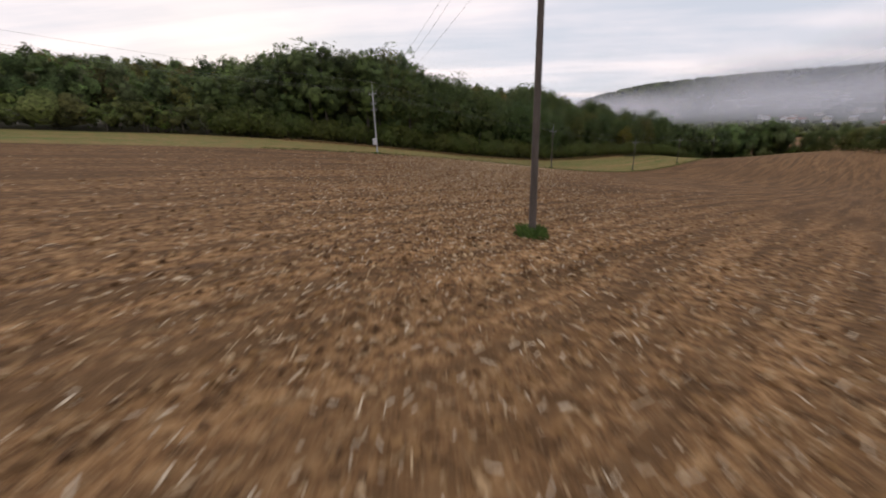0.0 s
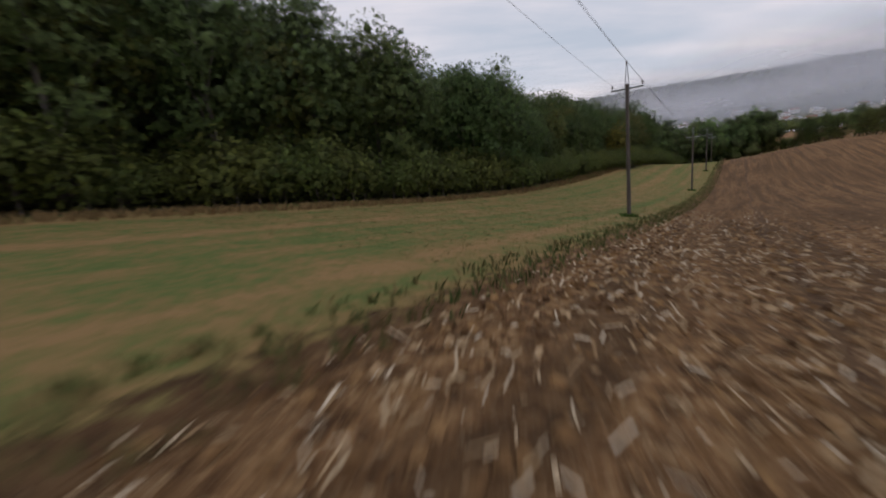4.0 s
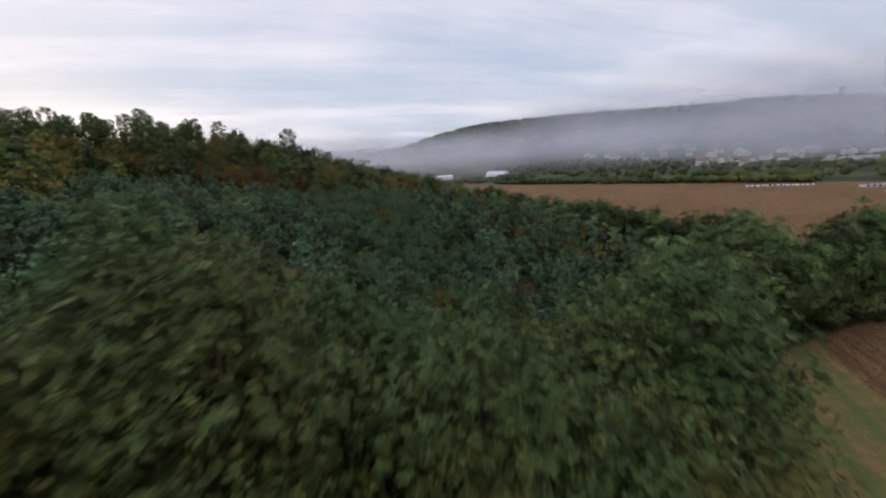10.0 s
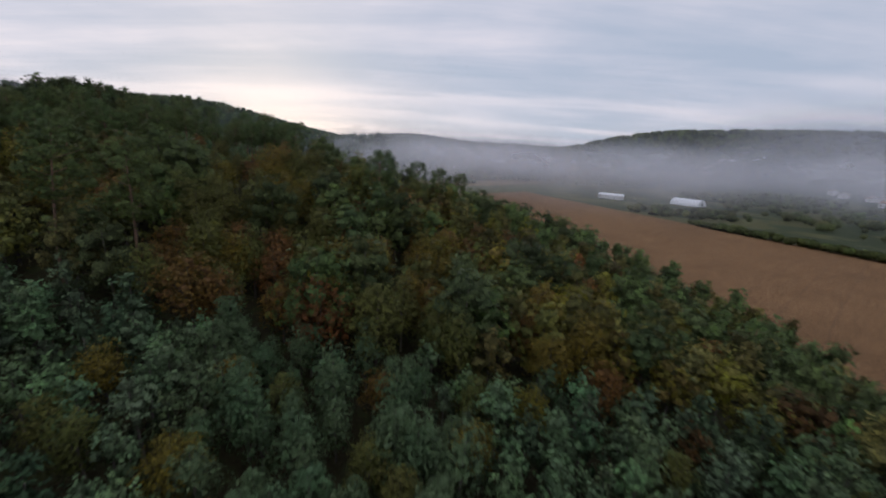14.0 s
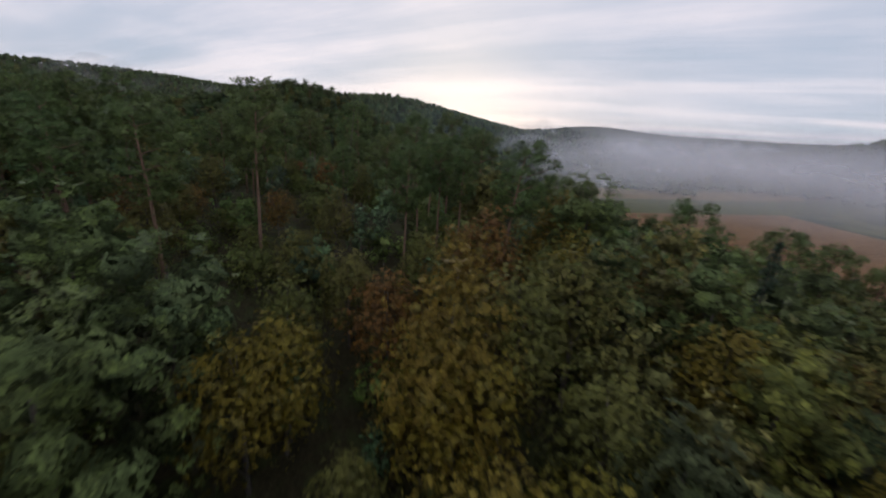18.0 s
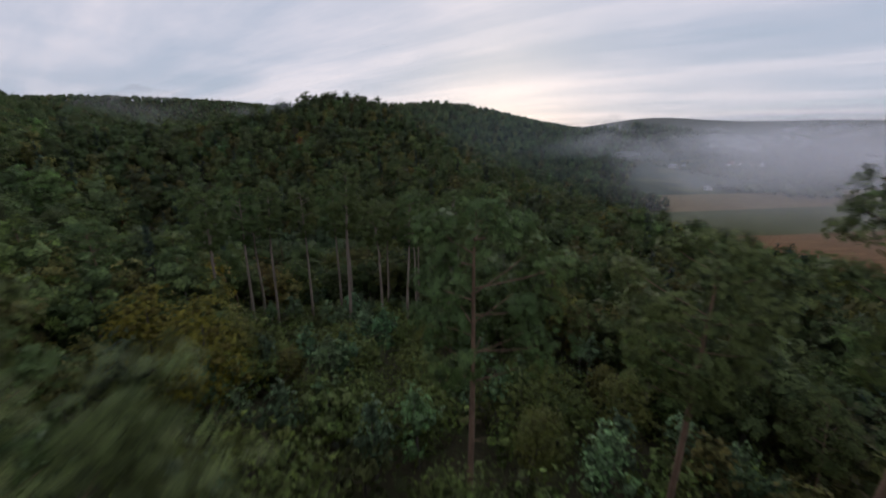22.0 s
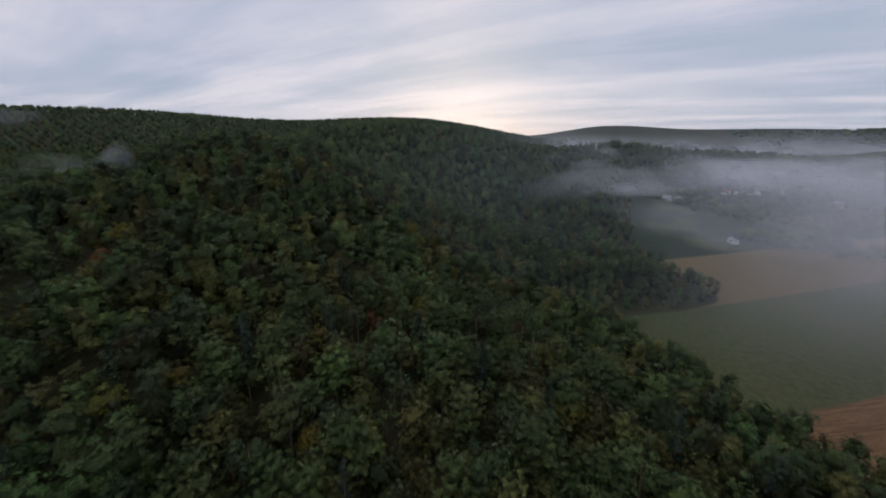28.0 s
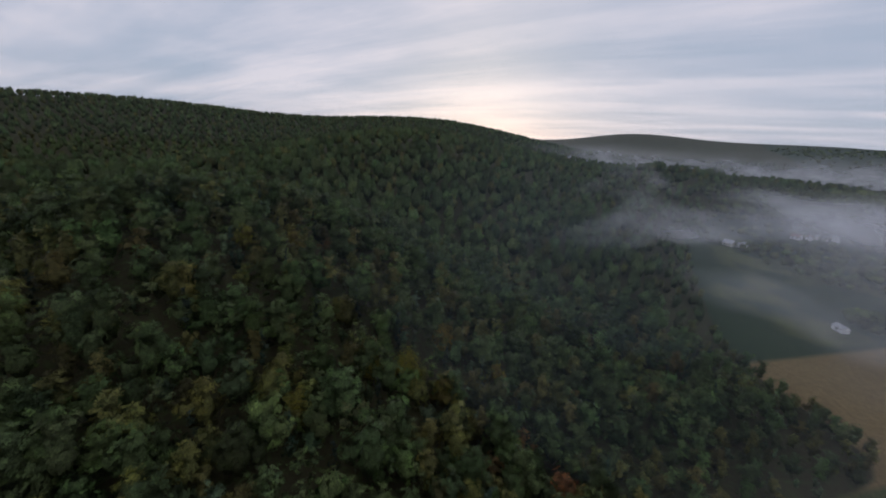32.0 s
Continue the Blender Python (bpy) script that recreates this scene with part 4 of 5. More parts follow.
for x, y, size in ((-177, 565, 0.98), (-171, 596, 1.2), (-177, 590, 0.85), (-174, 622, 1.2), (-196, 724, 1.0), (-131.5, 545, 1.12), (-120, 491, 0.85), (-112, 528, 0.9)):
    plant_full("yellow", x, y, size, hedge_rng.random() * 360, hedge_rng)
for kind, x, y, size in (("yellow", -44, 366, 0.70), ("yellow", -33, 366, 0.70), ("rust", -129, 374, 0.62), ("rust", -156, 393, 0.62), ("rust", -80, 395, 0.70), ("yellow", 21, 467, 0.70),
                         ("yellow", 9, 555, 0.62), ("rust", -188, 416, 0.62), ("yellow", -75, 463, 0.70), ("yellow", -84, 527, 0.62), ("rust", -33, 467, 0.70), ("rust", -125, 476, 0.70),
                         ("yellow", -99, 474, 0.70), ("yellow", -71, 497, 0.70), ("yellow", -108, 518, 0.70), ("yellow", -113, 498, 0.70)):
    plant_full(kind, x, y, size + 0.2 * hedge_rng.random(), hedge_rng.random() * 360, hedge_rng)
snag = tagged(new("dead_pine"), "slender dead pine, a bare grey-brown trunk with stubs", "dead tree")
snag_rng = np.random.default_rng(64)
bole = [(0, 0, -0.6), (0.25, 0.1, 6), (0.9, 0.1, 12), (1.5, -0.1, 18), (1.9, 0.0, 23)]
sv, sf = tube(bole, [0.13, 0.11, 0.09, 0.06, 0.02], 8)
arrays_part("trunk", sv, sf, BARK, snag, None, "", True)
for i in range(11):
    h = 6 + 16 * (i + snag_rng.random()) / 11
    p = np.array([np.interp(h, [0, 6, 12, 18, 23], [0, 0.25, 0.9, 1.5, 1.9]), 0, h])
    w, ll = snag_rng.random() * 6.28, 0.5 + 1.1 * snag_rng.random()
    bv, bf = tube([p, p + np.array([math.cos(w), math.sin(w), 0.25]) * ll * 0.6, p + np.array([math.cos(w), math.sin(w), 0.5]) * ll], [0.03, 0.02, 0.006], 5)
    arrays_part("branch", bv, bf, BARK, snag)
snag.matrix_world = pose(9.8, 343.9, gz(9.8, 343.9), 0, 0, 23) @ Matrix.Scale(0.62, 4)
log_v, log_f = tube([(-5.5, 0, 0.18), (-2, 0.1, 0.24), (2, -0.05, 0.2), (6, 0.1, 0.16)], [0.2, 0.19, 0.16, 0.1], 9)
log = tagged(arrays_part("fallen_log", log_v, log_f, STUMP, None, None, "", True), "pale barkless log lying in a clearing", "log")
log.matrix_world = pose(-38, 470, gz(-38, 470) + 0.1, 0, 4, -55)


# ---- power line ----
def box(bm, x0, x1, y0, y1, z0, z1, bevel=0.0):
    r = bmesh.ops.create_cube(bm, size=1.0)
    for v in r["verts"]:
        v.co = Vector(((x0 + x1) / 2 + v.co.x * (x1 - x0), (y0 + y1) / 2 + v.co.y * (y1 - y0), (z0 + z1) / 2 + v.co.z * (z1 - z0)))
    if bevel:
        bmesh.ops.bevel(bm, geom=list({e for v in r["verts"] for e in v.link_edges}), offset=bevel, segments=1, affect="EDGES")


def rod(bm, a, b, r0, r1=None, sides=10):
    a, b = Vector(a), Vector(b)
    m = bmesh.ops.create_cone(bm, cap_ends=True, segments=sides, radius1=r0, radius2=r0 if r1 is None else r1, depth=(b - a).length)
    q = (b - a).to_track_quat("Z", "Y").to_matrix().to_4x4()
    bmesh.ops.transform(bm, matrix=Matrix.Translation((a + b) / 2) @ q, verts=m["verts"])


def insulator(parent, x, y, z):
    bm = bmesh.new()
    rod(bm, (x, y, z), (x, y, z + 0.12), 0.02)
    for k, r in enumerate((0.075, 0.085, 0.07)):
        rod(bm, (x, y, z + 0.10 + k * 0.07), (x, y, z + 0.155 + k * 0.07), r, r * 0.6)
    return part("insulator", bm, BROWN_GLAZE, parent)


def line_pole(x, y, turn, mat, height=8.9, box_on=False, label=""):
    root = tagged(new("utility_pole"), label, "utility pole", group="poles of the power line")
    bm = bmesh.new()
    rod(bm, (0, 0, -1.0), (0, 0, height), 0.15, 0.105, 12)
    part("pole", bm, mat, root)
    bm = bmesh.new()
    box(bm, -1.0, 1.0, -0.05, 0.05, height - 0.35, height - 0.24, 0.01)
    part("crossarm", bm, STEEL, root)
    bm = bmesh.new()
    for s in (-1, 1):
        rod(bm, (s * 0.17, 0, height - 0.6), (s * 0.03, 0, height + 1.15), 0.022, None, 6)
    for k in range(4):
        w = 0.15 - 0.028 * k
        rod(bm, (-w, 0, height - 0.3 + 0.36 * k), (w, 0, height - 0.1 + 0.36 * k), 0.012, None, 5)
    part("peak_frame", bm, STEEL, root)
    for s in (-0.92, 0.92):
        insulator(root, s, 0, height - 0.24)
    insulator(root, 0, 0, height + 1.12)
    for s in (-1, 1):
        bm = bmesh.new()
        rod(bm, (s * 0.12, 0, height - 0.95), (s * 0.7, 0, height - 0.3), 0.016, None, 5)
        part("brace", bm, STEEL, root)
    if box_on:
        bm = bmesh.new()
        box(bm, -0.32, 0.32, -0.46, -0.14, 1.35, 2.3, 0.025)
        cab = part("switch_box", bm, BOX_PAINT, root, "light grey metal switch box")
        bm = bmesh.new()
        box(bm, -0.28, 0.28, -0.475, -0.455, 1.40, 2.25, 0.008)
        part("box_door", bm, BOX_PAINT, cab)
        bm = bmesh.new()
        rod(bm, (0.16, -0.1, 2.3), (0.12, -0.1, height - 1.6), 0.03, None, 8)
        part("cable_pipe", bm, STEEL, root)
        for z in (height - 1.7, height - 2.6):
            bm = bmesh.new()
            box(bm, -0.75, 0.75, -0.06, 0.06, z, z + 0.1, 0.01)
            part("switch_arm", bm, STEEL, root)
            for s in (-0.6, 0.0, 0.6):
                insulator(root, s, -0.02, z + 0.1)
    root.matrix_world = pose(x, y, gz(x, y), 0, 0, turn)
    return root


LINE_TURN = math.degrees(math.atan2(DY, DX)) - 90
poles = []
for along, off, mat, extra, text in ((26.8, 45.9, CONCRETE, True, "pale concrete power pole with a grey switch box"),
                                (77.1, 48.0, POLE_WOOD, False, "dark wooden power pole with a steel peak frame"),
                                (122.9, 47.9, POLE_WOOD, False, "dark wooden power pole at the meadow edge"),
                                (162.4, 48.2, POLE_WOOD, False, "dark wooden power pole beside the ploughed field"),
                                (209.9, 49.4, POLE_WOOD, False, "weathered wooden power pole near the wood corner"),
                                (252.0, 50.0, POLE_WOOD, False, "weathered wooden power pole before the hedge"),
                                (-24.0, 46.0, POLE_WOOD, False, "dark wooden power pole behind the field")):
    x, y = along * DX + off * NX, along * DY + off * NY
    poles.append((along, line_pole(x, y, LINE_TURN, mat, 8.9, extra, text)))
field_pole = line_pole(3.45, 6.54, -40, POLE_WOOD, 11.6, False, "dark wooden power pole in a tuft of grass")


def wire(a, b, sag, parent=None):
    pts = [Vector(a).lerp(Vector(b), i / 16) - Vector((0, 0, sag * 4 * (i / 16) * (1 - i / 16))) for i in range(17)]
    v, f = tube(pts, [0.009] * 17, 4)
    return tagged(arrays_part("power_wire", v, f, WIRE), "thin sagging aluminium power line wire", "wire", group="wires of the power line")


poles.sort(key=lambda q: q[0])
for (_, p), (_, q) in zip(poles, poles[1:]):
    for off, h in ((-0.92, 8.95), (0.92, 8.95), (0.0, 10.3)):
        wire(p.matrix_world @ Vector((off, 0, h)), q.matrix_world @ Vector((off, 0, h)), 0.7)
tap = poles[1][1]
for off, h in ((-0.92, 8.95), (0.92, 8.95), (0.0, 10.3)):
    wire(tap.matrix_world @ Vector((off * 0.8, 0, h - 1.6)), field_pole.matrix_world @ Vector((off, 0, h + 2.7)), 0.8)


# ---- houses, barns and the tower ----
def gabled(name, x, y, turn, w, l, h, rise, wall_mat, roof_mat, label, windows=3, category="house"):
    root = tagged(new(name), label, category, group="houses of the village")
    bm = bmesh.new()
    vs = [bm.verts.new(p) for p in ((-w / 2, -l / 2, -1), (w / 2, -l / 2, -1), (w / 2, -l / 2, h), (0, -l / 2, h + rise), (-w / 2, -l / 2, h),
                                    (-w / 2, l / 2, -1), (w / 2, l / 2, -1), (w / 2, l / 2, h), (0, l / 2, h + rise), (-w / 2, l / 2, h))]
    bm.faces.new(vs[:5])
    bm.faces.new(vs[9:4:-1])
    for i, j in ((0, 1), (1, 2), (2, 3), (3, 4), (4, 0)):
        bm.faces.new((vs[j], vs[i], vs[i + 5], vs[j + 5]))
    part("wall", bm, wall_mat, root)
    bm = bmesh.new()
    o = 0.4
    run = math.hypot(w / 2, rise)
    for s in (-1, 1):
        a = [bm.verts.new(p) for p in ((s * (w / 2 + o), -l / 2 - o, h - o * rise / (w / 2) + 0.05), (s * (w / 2 + o), l / 2 + o, h - o * rise / (w / 2) + 0.05), (0, l / 2 + o, h + rise + 0.05), (0, -l / 2 - o, h + rise + 0.05))]
        f = bm.faces.new(a)
        r = bmesh.ops.extrude_face_region(bm, geom=[f])
        bmesh.ops.translate(bm, vec=(0, 0, 0.2), verts=[q for q in r["geom"] if isinstance(q, bmesh.types.BMVert)])
    bmesh.ops.recalc_face_normals(bm, faces=bm.faces)
    part("roof", bm, roof_mat, root)
    for k in range(windows):
        for s in (-1, 1):
            bm = bmesh.new()
            q = -l / 2 + l * (k + 0.5) / windows
            box(bm, s * (w / 2 + 0.03) - 0.04, s * (w / 2 + 0.03) + 0.04, q - 0.55, q + 0.55, h * 0.35, h * 0.35 + 1.3)
            part("window", bm, DARK_GLASS, root)
    root.matrix_world = pose(x, y, gz(x, y), 0, 0, turn)
    return root


gabled("farm_hall", 265, 766, 62, 13, 30, 4.5, 2.2, WHITE_WALL, WHITE_SHEET, "long white farm hall with a pale sheet roof", 0, "barn")
arch = tagged(new("arched_hall"), "white arched membrane hall on the valley field", "barn")
bm = bmesh.new()
ring = []
for k in range(13):
    a = math.pi * k / 12
    ring.append([bm.verts.new((12 * math.cos(a), yy, 8 * math.sin(a))) for yy in (-16, 16)])
for p, q in zip(ring, ring[1:]):
    bm.faces.new((p[0], q[0], q[1], p[1]))
bm.faces.new([p[0] for p in ring])
bm.faces.new([p[1] for p in reversed(ring)])
part("membrane", bm, WHITE_SHEET, arch)
bm = bmesh.new()
box(bm, -3, 3, -16.2, -16.02, -0.5, 4.5)
part("door", bm, GREY_ROOF, arch)
arch.matrix_world = pose(351, 742, gz(351, 742), 0, 0, 40)

village_rng = np.random.default_rng(77)
for i in range(46):
    x, y = village_rng.uniform(585, 760), village_rng.uniform(400, 860)
    if gz(x, y) > 30:
        continue
    roof, wall = (RED_ROOF, WHITE_WALL) if village_rng.random() < 0.6 else (GREY_ROOF, CREAM_WALL)
    gabled("village_house", x, y, village_rng.random() * 180, village_rng.uniform(8, 11), village_rng.uniform(10, 16), village_rng.uniform(3.5, 6), 3.2, wall, roof,
           "pale rendered house with a red roof" if roof is RED_ROOF else "cream rendered house with a grey roof", 3)
for x, y in ((1, 1105), (13, 1111), (25, 1118), (38, 1124), (-68, 1009), (-57, 1013), (109, 1079), (62, 1135), (96, 1150)):
    gabled("cottage", x, y, village_rng.random() * 180, 7, 9, 3.2, 3.0, WHITE_WALL if village_rng.random() < 0.6 else CREAM_WALL, GREY_ROOF if village_rng.random() < 0.5 else RED_ROOF, "small rendered cottage in the misty valley", 2)
gabled("field_hut", -17, 837, 30, 5, 7, 2.6, 1.6, WHITE_WALL, GREY_ROOF, "small white hut by the field track", 1, "hut")
for i in range(7):
    u = i / 6
    gabled("roadside_cabin", 349 + u * 22 + village_rng.uniform(-1, 1), 350 - u * 22, 55 + village_rng.uniform(-6, 6), 1.7, 3.4, 0.9, 0.2, WHITE_WALL, WHITE_SHEET, "small white cabin beside the field road", 1, "cabin")
gabled("depot_hall", 378, 300, 58, 5, 14, 1.1, 0.4, WHITE_WALL, GREY_ROOF, "long low pale depot hall", 5, "hall")

tower = tagged(new("lookout_tower"), "grey stone lookout tower on the misty hill", "tower")
bm = bmesh.new()
rod(bm, (0, 0, -3), (0, 0, 17), 4.6, 3.9, 16)
part("shaft", bm, TOWER_STONE, tower)
bm = bmesh.new()
rod(bm, (0, 0, 17), (0, 0, 19.5), 4.8, 4.8, 16)
part("parapet", bm, TOWER_STONE, tower)
bm = bmesh.new()
box(bm, 4, 12, -4, 4, -3, 7)
part("annex", bm, TOWER_STONE, tower)
tower.matrix_world = pose(1145, 716, gz(1145, 716)) @ Matrix.Scale(1.3, 4)


# ---- mist ----
def mist_material(name, density, fade_axis, colour=(0.93, 0.92, 0.95)):
    """Thin drifting mist: lit by the sky from both sides, with torn gaps and soft borders."""
    m, t, s = material(name)
    t.nodes.remove(s)
    co = t.nodes.new("ShaderNodeTexCoord")
    mp = t.nodes.new("ShaderNodeMapping")
    mp.inputs["Scale"].default_value = (1, 1, 2.5)
    t.links.new(co.outputs["Object"], mp.inputs[0])
    soft = noised(t, mp.outputs[0], 0.0045, 5, 0.6, 0.6)
    fine = noised(t, mp.outputs[0], 0.02, 4, 0.6, 0.4)
    body = ramp(t, maths(t, "ADD", maths(t, "MULTIPLY", soft, 0.7), maths(t, "MULTIPLY", fine, 0.3)), {"sheet": [(0.38, 0.0), (0.66, 1.0)], "veil": [(0.35, 0.12), (0.58, 1.0)], "even": [(0.3, 0.75), (0.7, 1.0)]}[fade_axis])
    border = node(t, "ShaderNodeAttribute", "thick").outputs["Fac"]
    alpha = maths(t, "MULTIPLY", maths(t, "MULTIPLY", body, border), density, True)
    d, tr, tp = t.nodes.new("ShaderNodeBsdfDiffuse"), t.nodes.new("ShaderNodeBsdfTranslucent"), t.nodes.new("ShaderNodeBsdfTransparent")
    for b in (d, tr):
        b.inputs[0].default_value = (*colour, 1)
    half, whole_mix = t.nodes.new("ShaderNodeMixShader"), t.nodes.new("ShaderNodeMixShader")
    half.inputs[0].default_value = 0.5
    t.links.new(d.outputs[0], half.inputs[1])
    t.links.new(tr.outputs[0], half.inputs[2])
    t.links.new(alpha, whole_mix.inputs[0])
    t.links.new(tp.outputs[0], whole_mix.inputs[1])
    t.links.new(half.outputs[0], whole_mix.inputs[2])
    t.links.new(whole_mix.outputs[0], t.nodes["Material Output"].inputs[0])
    return m


def mist_object(name, v, f, thick, mat, label):
    me = raw_mesh(name, v, f, None, True)
    a = me.attributes.new("thick", "FLOAT", "POINT")
    a.data.foreach_set("value", np.asarray(thick, np.float32).ravel())
    me.materials.append(mat)
    ob = new(name, me)
    ob.visible_shadow = False
    return tagged(ob, label, "mist", kind="stuff")


def mist_arc(radius, strength, top, seed, first=-24, last=118, floor=4.0, name="mist_bank", label="low bank of pale mist lying over the valley", colour=(0.76, 0.76, 0.81)):
    """A standing bank of mist, or a sheet imitating haze, on an arc round the wood, thin at its foot, torn at its
    crest.
    """
    ang = np.radians(np.linspace(first, last, 110))
    hs = np.linspace(-14, top * 1.5, 26)
    aa, hh = np.meshgrid(ang, hs)
    rr = radius * (1 + 0.035 * np.sin(aa * 7 + seed) + 0.02 * np.sin(aa * 17 + 2 * seed)) + 0.25 * hh
    v = np.stack([rr * np.sin(aa), 350 + rr * np.cos(aa), hh], -1).reshape(-1, 3)
    ids = np.arange(aa.size).reshape(aa.shape)
    f = np.stack([ids[:-1, :-1], ids[:-1, 1:], ids[1:, 1:], ids[1:, :-1]], -1).reshape(-1, 4)
    crest = top * (1 + 0.16 * np.sin(aa * 5 + seed) + 0.10 * np.sin(aa * 13 + 3 * seed))
    low = np.clip((hh + 15) / (floor + 14), 0, 1)
    high = np.clip((crest - hh) / (0.6 * top), 0, 1)
    deg = np.degrees(aa)
    side = np.clip((deg - first) / 22, 0, 1) * np.clip((last - deg) / 15, 0, 1)
    smooth = lambda q: q * q * (3 - 2 * q)
    fade = smooth(low) * smooth(high) * smooth(side)
    return mist_object(name, v, f, fade, mist_material("mist", strength, "even" if name == "haze_sheet" else "veil", colour), label)


for radius, strength, top, seed, first, last, floor in ((235, 0.16, 46, 0.2, -18, 60, 38), (262, 0.28, 54, 0.6, -20, 62, 38), (290, 0.34, 58, 0.4, -20, 64, 38), (325, 0.30, 62, 0.8, -16, 60, 38), (365, 0.26, 64, 1.5, -14, 60, 38),
                                                        (410, 0.30, 68, 2.1, -16, 110, 62), (455, 0.32, 72, 6.1, -16, 112, 62), (500, 0.34, 72, 2.9, -16, 118, 60), (560, 0.36, 74, 3.3, -16, 118, 56), (620, 0.36, 76, 6.6, -8, 118, 44),
                                                        (690, 0.36, 76, 4.1, -6, 118, 40), (790, 0.36, 76, 4.7, -8, 118, 30), (920, 0.30, 74, 5.2, -4, 50, 30), (1150, 0.36, 62, 7.7, 0, 40, 24), (1400, 0.6, 95, 1.9, -34, 40, 24), (1650, 0.65, 96, 4.4, -34, 40, 24)):
    mist_arc(radius, strength, top, seed, first, last, floor)
for radius, strength, top, seed, first in ((900, 0.40, 175, 5.5, 30), (980, 0.38, 195, 2.5, 26), (1060, 0.34, 205, 1.5, 22)):
    mist_arc(radius, strength, top, seed, first, 150, 10.0, "haze_sheet", "pale haze hanging before the tower hill", (0.66, 0.66, 0.72))
for radius, strength, top, seed in ((700, 0.3, 80, 8.3), (790, 0.3, 86, 8.9)):
    mist_arc(radius, strength, top, seed, 40, 140, 4.0, "mist_bank", "grey haze hanging before the tower hill", (0.58, 0.59, 0.65))
# added sheets whose blue tint imitates the airlight of hazy distance
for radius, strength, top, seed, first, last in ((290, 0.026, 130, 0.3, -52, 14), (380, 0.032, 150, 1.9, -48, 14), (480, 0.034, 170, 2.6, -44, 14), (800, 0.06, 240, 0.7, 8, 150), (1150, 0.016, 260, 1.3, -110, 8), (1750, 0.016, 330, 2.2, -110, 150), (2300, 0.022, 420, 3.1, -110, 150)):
    mist_arc(radius, strength, top, seed, first, last, 0.0, "haze_sheet", "thin blue-tinted sheet imitating aerial haze before the hills", (0.56, 0.70, 0.80))


def mist_wisp(x, y, z, wide, high, turn, strength, seed):
    """A torn scrap of mist drifting along a slope."""
    u, w = np.meshgrid(np.linspace(-1, 1, 34), np.linspace(-1, 1, 18))
    bow = 0.18 * wide * np.sin(u * 2.1 + seed) + 0.05 * wide * np.sin(u * 5.0 + 2 * seed)
    ca, sa = math.cos(radians(turn)), math.sin(radians(turn))
    lx, ly = u * wide, bow + 0.5 * high * w
    lift = 0.3 * high * np.sin(u * 3.0 + seed * 1.7)
    v = np.stack([x + lx * ca - ly * sa, y + lx * sa + ly * ca, z + w * high + lift], -1).reshape(-1, 3)
    ids = np.arange(u.size).reshape(u.shape)
    f = np.stack([ids[:-1, :-1], ids[:-1, 1:], ids[1:, 1:], ids[1:, :-1]], -1).reshape(-1, 4)
    fade = np.clip(1.05 - u ** 2 - (w + 0.25 * np.sin(u * 6 + seed)) ** 2, 0, 1)
    return mist_object("mist_wisp", v, f, fade * fade * (3 - 2 * fade), mist_material("torn_mist", strength, "sheet", (0.78, 0.78, 0.83)), "torn wisp of pale mist drifting along the slope")


for i, (x, y, z, wide, high, turn, strength) in enumerate(((-150, 840, 32, 60, 16, 25, 0.42), (-120, 900, 30, 70, 18, 20, 0.5), (-90, 950, 34, 85, 18, 10, 0.5), (-30, 985, 32, 100, 17, 5, 0.5), (60, 1000, 32, 110, 18, -5, 0.5), (150, 960, 32, 110, 18, -12, 0.5),
                                                          (-170, 980, 46, 70, 15, 15, 0.45), (20, 1080, 38, 110, 16, 0, 0.55), (130, 1100, 42, 120, 18, -8, 0.6), (-640, 560, 92, 60, 10, 30, 0.3), (-420, 480, 62, 60, 14, 30, 0.35), (-300, 520, 56, 40, 12, 20, 0.3),
                                                          (-180, 1080, 62, 45, 16, 20, 0.4), (-60, 820, 10, 60, 14, 10, 0.3), (20, 800, 12, 80, 16, 0, 0.35))):
    mist_wisp(x, y, z, wide, high, turn, strength, i * 1.31)


# ---- loose soil and stubble on the field ----
def scatter_field(n, seed, spread):
    """Places on the harrowed field beside the flight line, closest together near it."""
    rng = np.random.default_rng(seed)
    y = rng.uniform(-14, 92, n)
    x = np.interp(y, [-14, 50, 92], [0, 2, 16]) + rng.normal(size=n) * spread * (0.35 + rng.random(n))
    ok = (x * NX + y * NY) < 45.5
    return x[ok], y[ok], rng


def clods(n, seed, spread, low, high, mat, name, label, flat=0.65):
    x, y, rng = scatter_field(n, seed, spread)
    n = len(x)
    size = low + (high - low) * rng.random(n) ** 2.6
    corner = np.array([(-1, -1, -0.4), (1, -1, -0.4), (1, 1, -0.4), (-1, 1, -0.4), (-0.6, -0.6, 1), (0.6, -0.6, 1), (0.6, 0.6, 1), (-0.6, 0.6, 1)], float)
    v = corner[None] * (1 + 0.45 * rng.normal(size=(n, 8, 3))) * size[:, None, None] * 0.5
    v[:, :, 2] *= flat
    a = rng.random(n) * 2 * math.pi
    vx = v[:, :, 0] * np.cos(a)[:, None] - v[:, :, 1] * np.sin(a)[:, None] + x[:, None]
    vy = v[:, :, 0] * np.sin(a)[:, None] + v[:, :, 1] * np.cos(a)[:, None] + y[:, None]
    vz = v[:, :, 2] + ground_z(x, y)[:, None] + size[:, None] * 0.16
    quad = np.array([(4, 5, 6, 7), (0, 1, 5, 4), (1, 2, 6, 5), (2, 3, 7, 6), (3, 0, 4, 7)])
    f = (quad[None] + (np.arange(n) * 8)[:, None, None]).reshape(-1, 4)
    ob = arrays_part(name, np.stack([vx, vy, vz], -1).reshape(-1, 3), f, mat)
    return tagged(ob, label, "soil", kind="stuff")


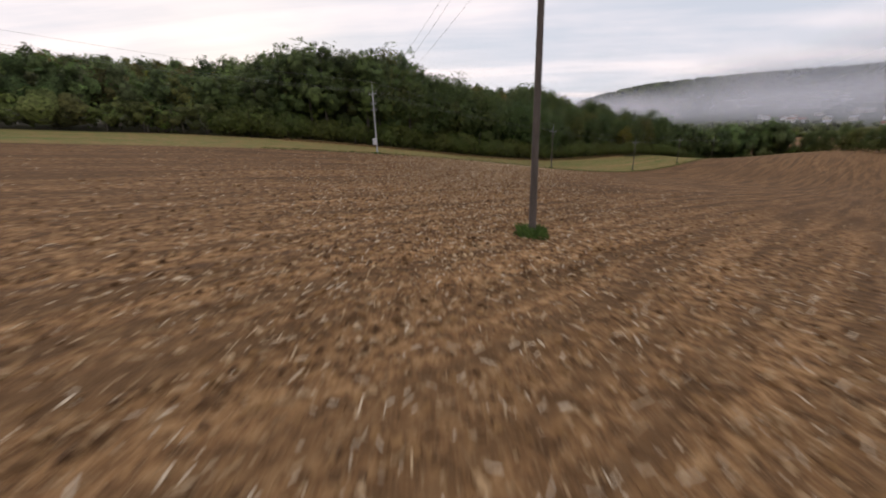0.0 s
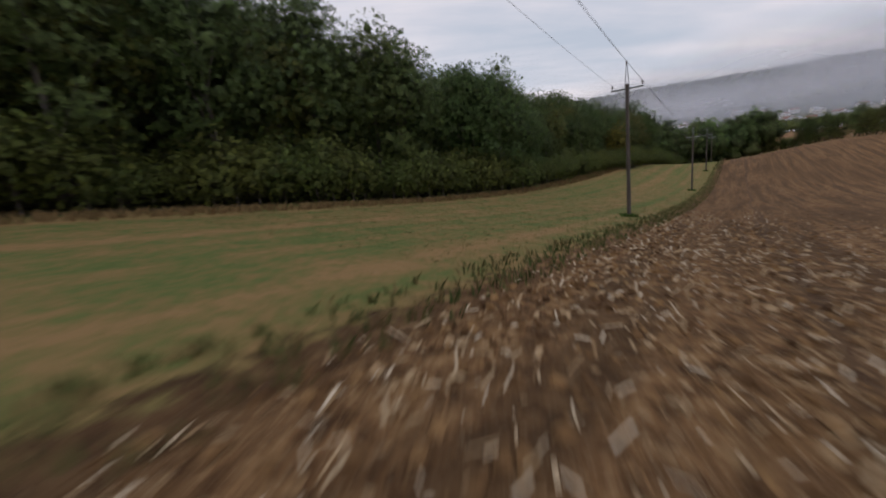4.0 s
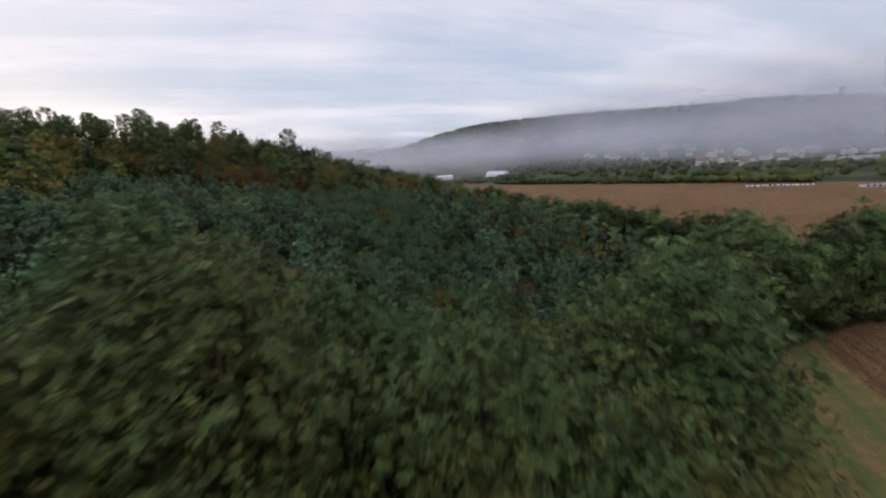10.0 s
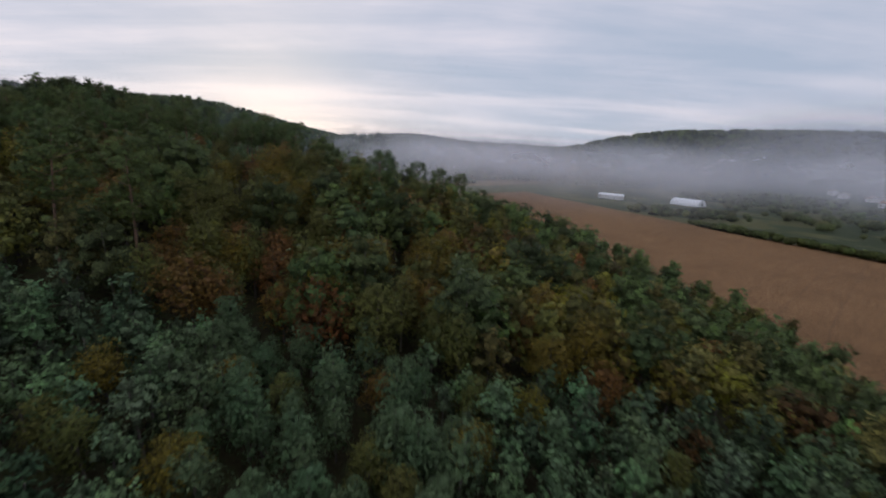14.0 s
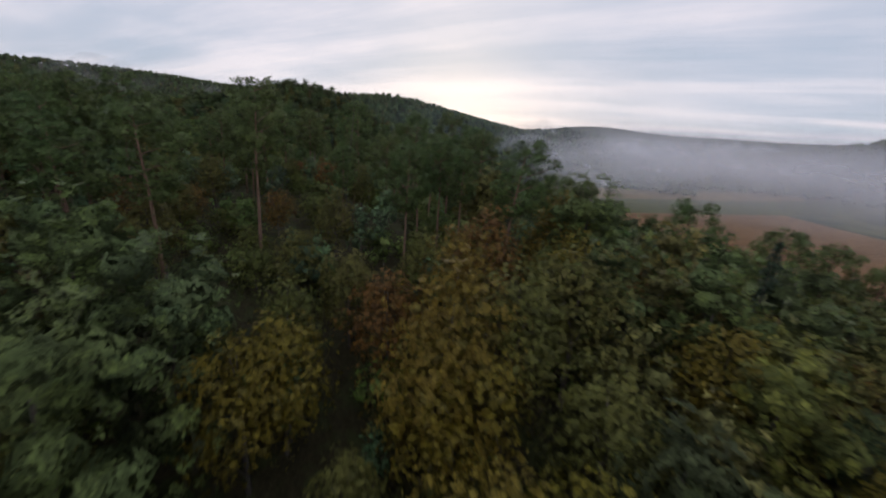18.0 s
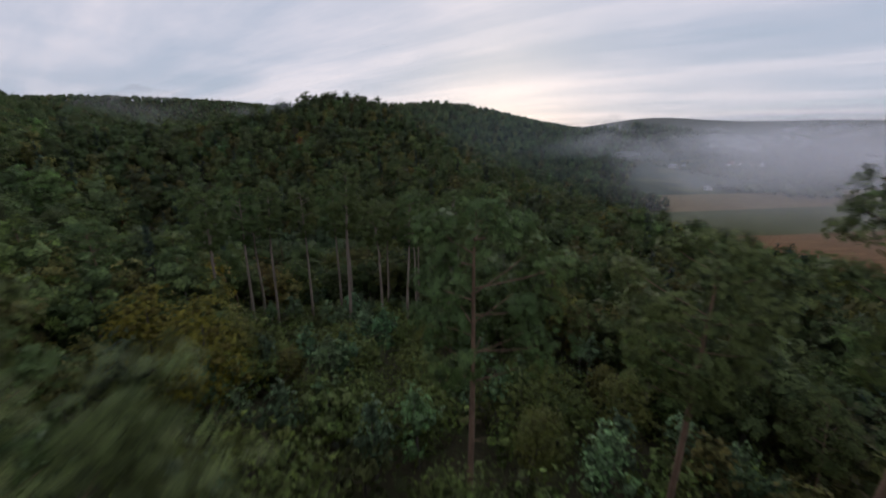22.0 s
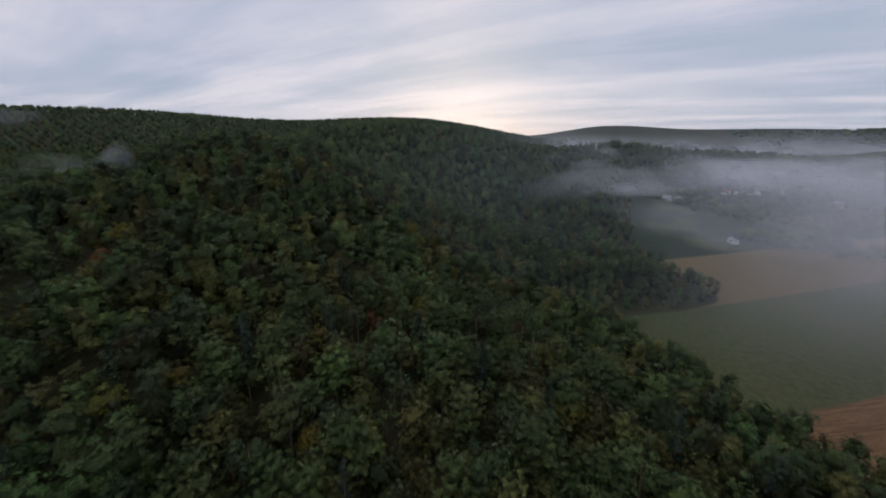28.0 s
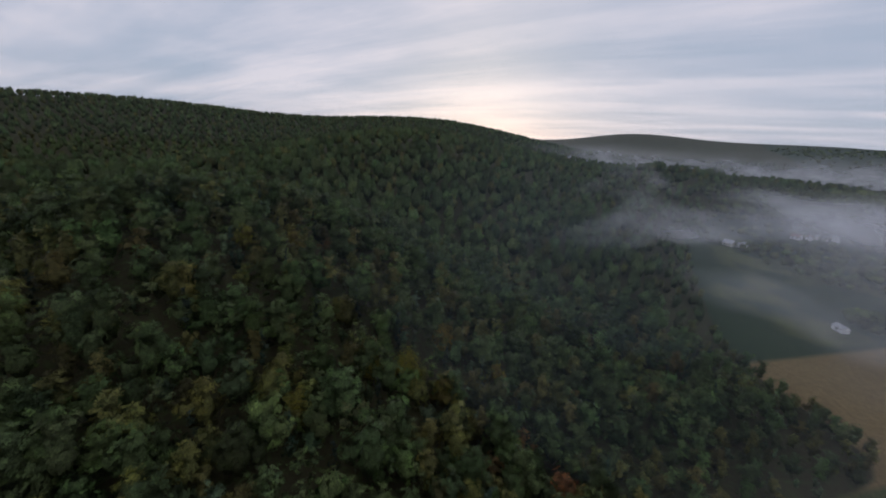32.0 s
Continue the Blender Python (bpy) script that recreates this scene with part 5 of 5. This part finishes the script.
def tinted(name, stops, rough=0.95):
    """Loose bits whose colour differs from one to the next."""
    m, t, s = material(name)
    geo = t.nodes.new("ShaderNodeNewGeometry")
    t.links.new(ramp(t, geo.outputs["Random Per Island"], stops), s.inputs["Base Color"])
    s.inputs["Roughness"].default_value = rough
    s.inputs["Specular IOR Level"].default_value = 0.2
    return m


CLODS = tinted("crumbled_soil", [(0.0, (0.080, 0.043, 0.020)), (0.5, (0.165, 0.090, 0.038)), (0.84, (0.26, 0.150, 0.064)), (1.0, (0.46, 0.33, 0.19))])
STRAWS = tinted("stubble_straw", [(0.0, (0.22, 0.13, 0.06)), (0.5, (0.42, 0.30, 0.17)), (1.0, (0.62, 0.52, 0.38))], 0.8)
clods(42000, 101, 9.0, 0.03, 0.15, CLODS, "soil_clods", "crumbled brown soil clods on the harrowed field")


def straws(n, seed, spread):
    x, y, rng = scatter_field(n, seed, spread)
    n = len(x)
    a = rng.normal(0.75, 0.7, n)
    l, w = 0.03 + 0.11 * rng.random(n) ** 1.6, 0.006 + 0.016 * rng.random(n)
    dx, dy = np.cos(a) * l, np.sin(a) * l
    ex, ey = -np.sin(a) * w, np.cos(a) * w
    z = ground_z(x, y) + 0.05 + 0.06 * rng.random(n)
    tilt = rng.normal(size=n) * 0.35 * l
    p = [(x - dx - ex, y - dy - ey, z - tilt), (x + dx - ex, y + dy - ey, z + tilt), (x + dx + ex, y + dy + ey, z + tilt), (x - dx + ex, y - dy + ey, z - tilt), (x, y, z + w * 1.5)]
    v = np.stack([np.stack(q, -1) for q in p], 1).reshape(-1, 3)
    base = (np.arange(n) * 5)[:, None, None]
    f = (np.array([(0, 1, 4), (1, 2, 4), (2, 3, 4), (3, 0, 4)])[None] + base).reshape(-1, 3)
    ob = arrays_part("straw_litter", v, f, STRAWS)
    return tagged(ob, "pale chopped straw and stubble on the soil", "straw", kind="stuff")


straws(26000, 102, 10.0)


# ---- grass ----
GRASS = tinted("meadow_grass", [(0.0, (0.045, 0.075, 0.02)), (0.4, (0.085, 0.098, 0.03)), (0.7, (0.13, 0.105, 0.04)), (1.0, (0.20, 0.14, 0.062))])
DRY = tinted("dry_tall_grass", [(0.0, (0.10, 0.075, 0.03)), (0.5, (0.18, 0.115, 0.05)), (1.0, (0.27, 0.18, 0.085))])
FRESH = tinted("fresh_grass", [(0.0, (0.04, 0.085, 0.018)), (1.0, (0.10, 0.15, 0.035))])


def blades(x, y, rng, low, high, wide, mat, name, label, per=3):
    """Bent blades of grass standing at the places."""
    x, y = np.repeat(x, per), np.repeat(y, per)
    n = len(x)
    x, y = x + rng.normal(size=n) * 0.06, y + rng.normal(size=n) * 0.06
    z = ground_z(x, y)
    h = low + (high - low) * rng.random(n)
    a, lean = rng.random(n) * 2 * math.pi, 0.25 + 0.5 * rng.random(n)
    cx, cy = np.cos(a), np.sin(a)
    w = wide * (0.6 + 0.8 * rng.random(n))
    p = [(x - cy * w, y + cx * w, z - 0.02), (x + cy * w, y - cx * w, z - 0.02),
         (x + cx * h * lean * 0.35 + cy * w * 0.7, y + cy * h * lean * 0.35 - cx * w * 0.7, z + h * 0.6),
         (x + cx * h * lean, y + cy * h * lean, z + h)]
    v = np.stack([np.stack(q, -1) for q in p], 1).reshape(-1, 3)
    f = (np.array([(0, 1, 2, 3)])[None] + (np.arange(n) * 4)[:, None, None]).reshape(-1, 4)
    return tagged(arrays_part(name, v, f, mat), label, "grass", kind="stuff")


def on_strip(n, seed, s0, s1, n0, n1):
    rng = np.random.default_rng(seed)
    s, q = rng.uniform(s0, s1, n), rng.uniform(n0, n1, n)
    return s * DX + q * NX, s * DY + q * NY, rng


gx0, gy0, grng = on_strip(15000, 201, 55, 175, 46.2, 66)
blades(gx0, gy0, grng, 0.03, 0.09, 0.010, GRASS, "meadow_grass", "short mown meadow grass, green and straw coloured")
gx0, gy0, grng = on_strip(4200, 202, 20, 205, 65.0, 67.6)
blades(gx0, gy0, grng, 0.18, 0.5, 0.022, DRY, "dry_grass", "tall dry brown grass along the wood edge", 4)
gx0, gy0, grng = on_strip(2600, 203, 10, 190, 45.2, 47.0)
blades(gx0, gy0, grng, 0.08, 0.28, 0.02, GRASS, "verge_grass", "ragged grass verge between field and meadow", 4)


def tuft(x, y, radius, n, seed, low, high):
    rng = np.random.default_rng(seed)
    a, r = rng.random(n) * 2 * math.pi, radius * np.sqrt(rng.random(n))
    ob = blades(x + r * np.cos(a), y + r * np.sin(a), rng, low, high, 0.016, FRESH, "grass_tuft", "fresh green grass tuft round the foot of a pole", 4)
    return tagged(ob, kind="thing")


tuft(3.45, 6.54, 0.55, 240, 301, 0.12, 0.5)
for i, (_, p) in enumerate(poles):
    if i < 5:
        tuft(p.location.x, p.location.y, 0.55, 130, 310 + i, 0.08, 0.3)
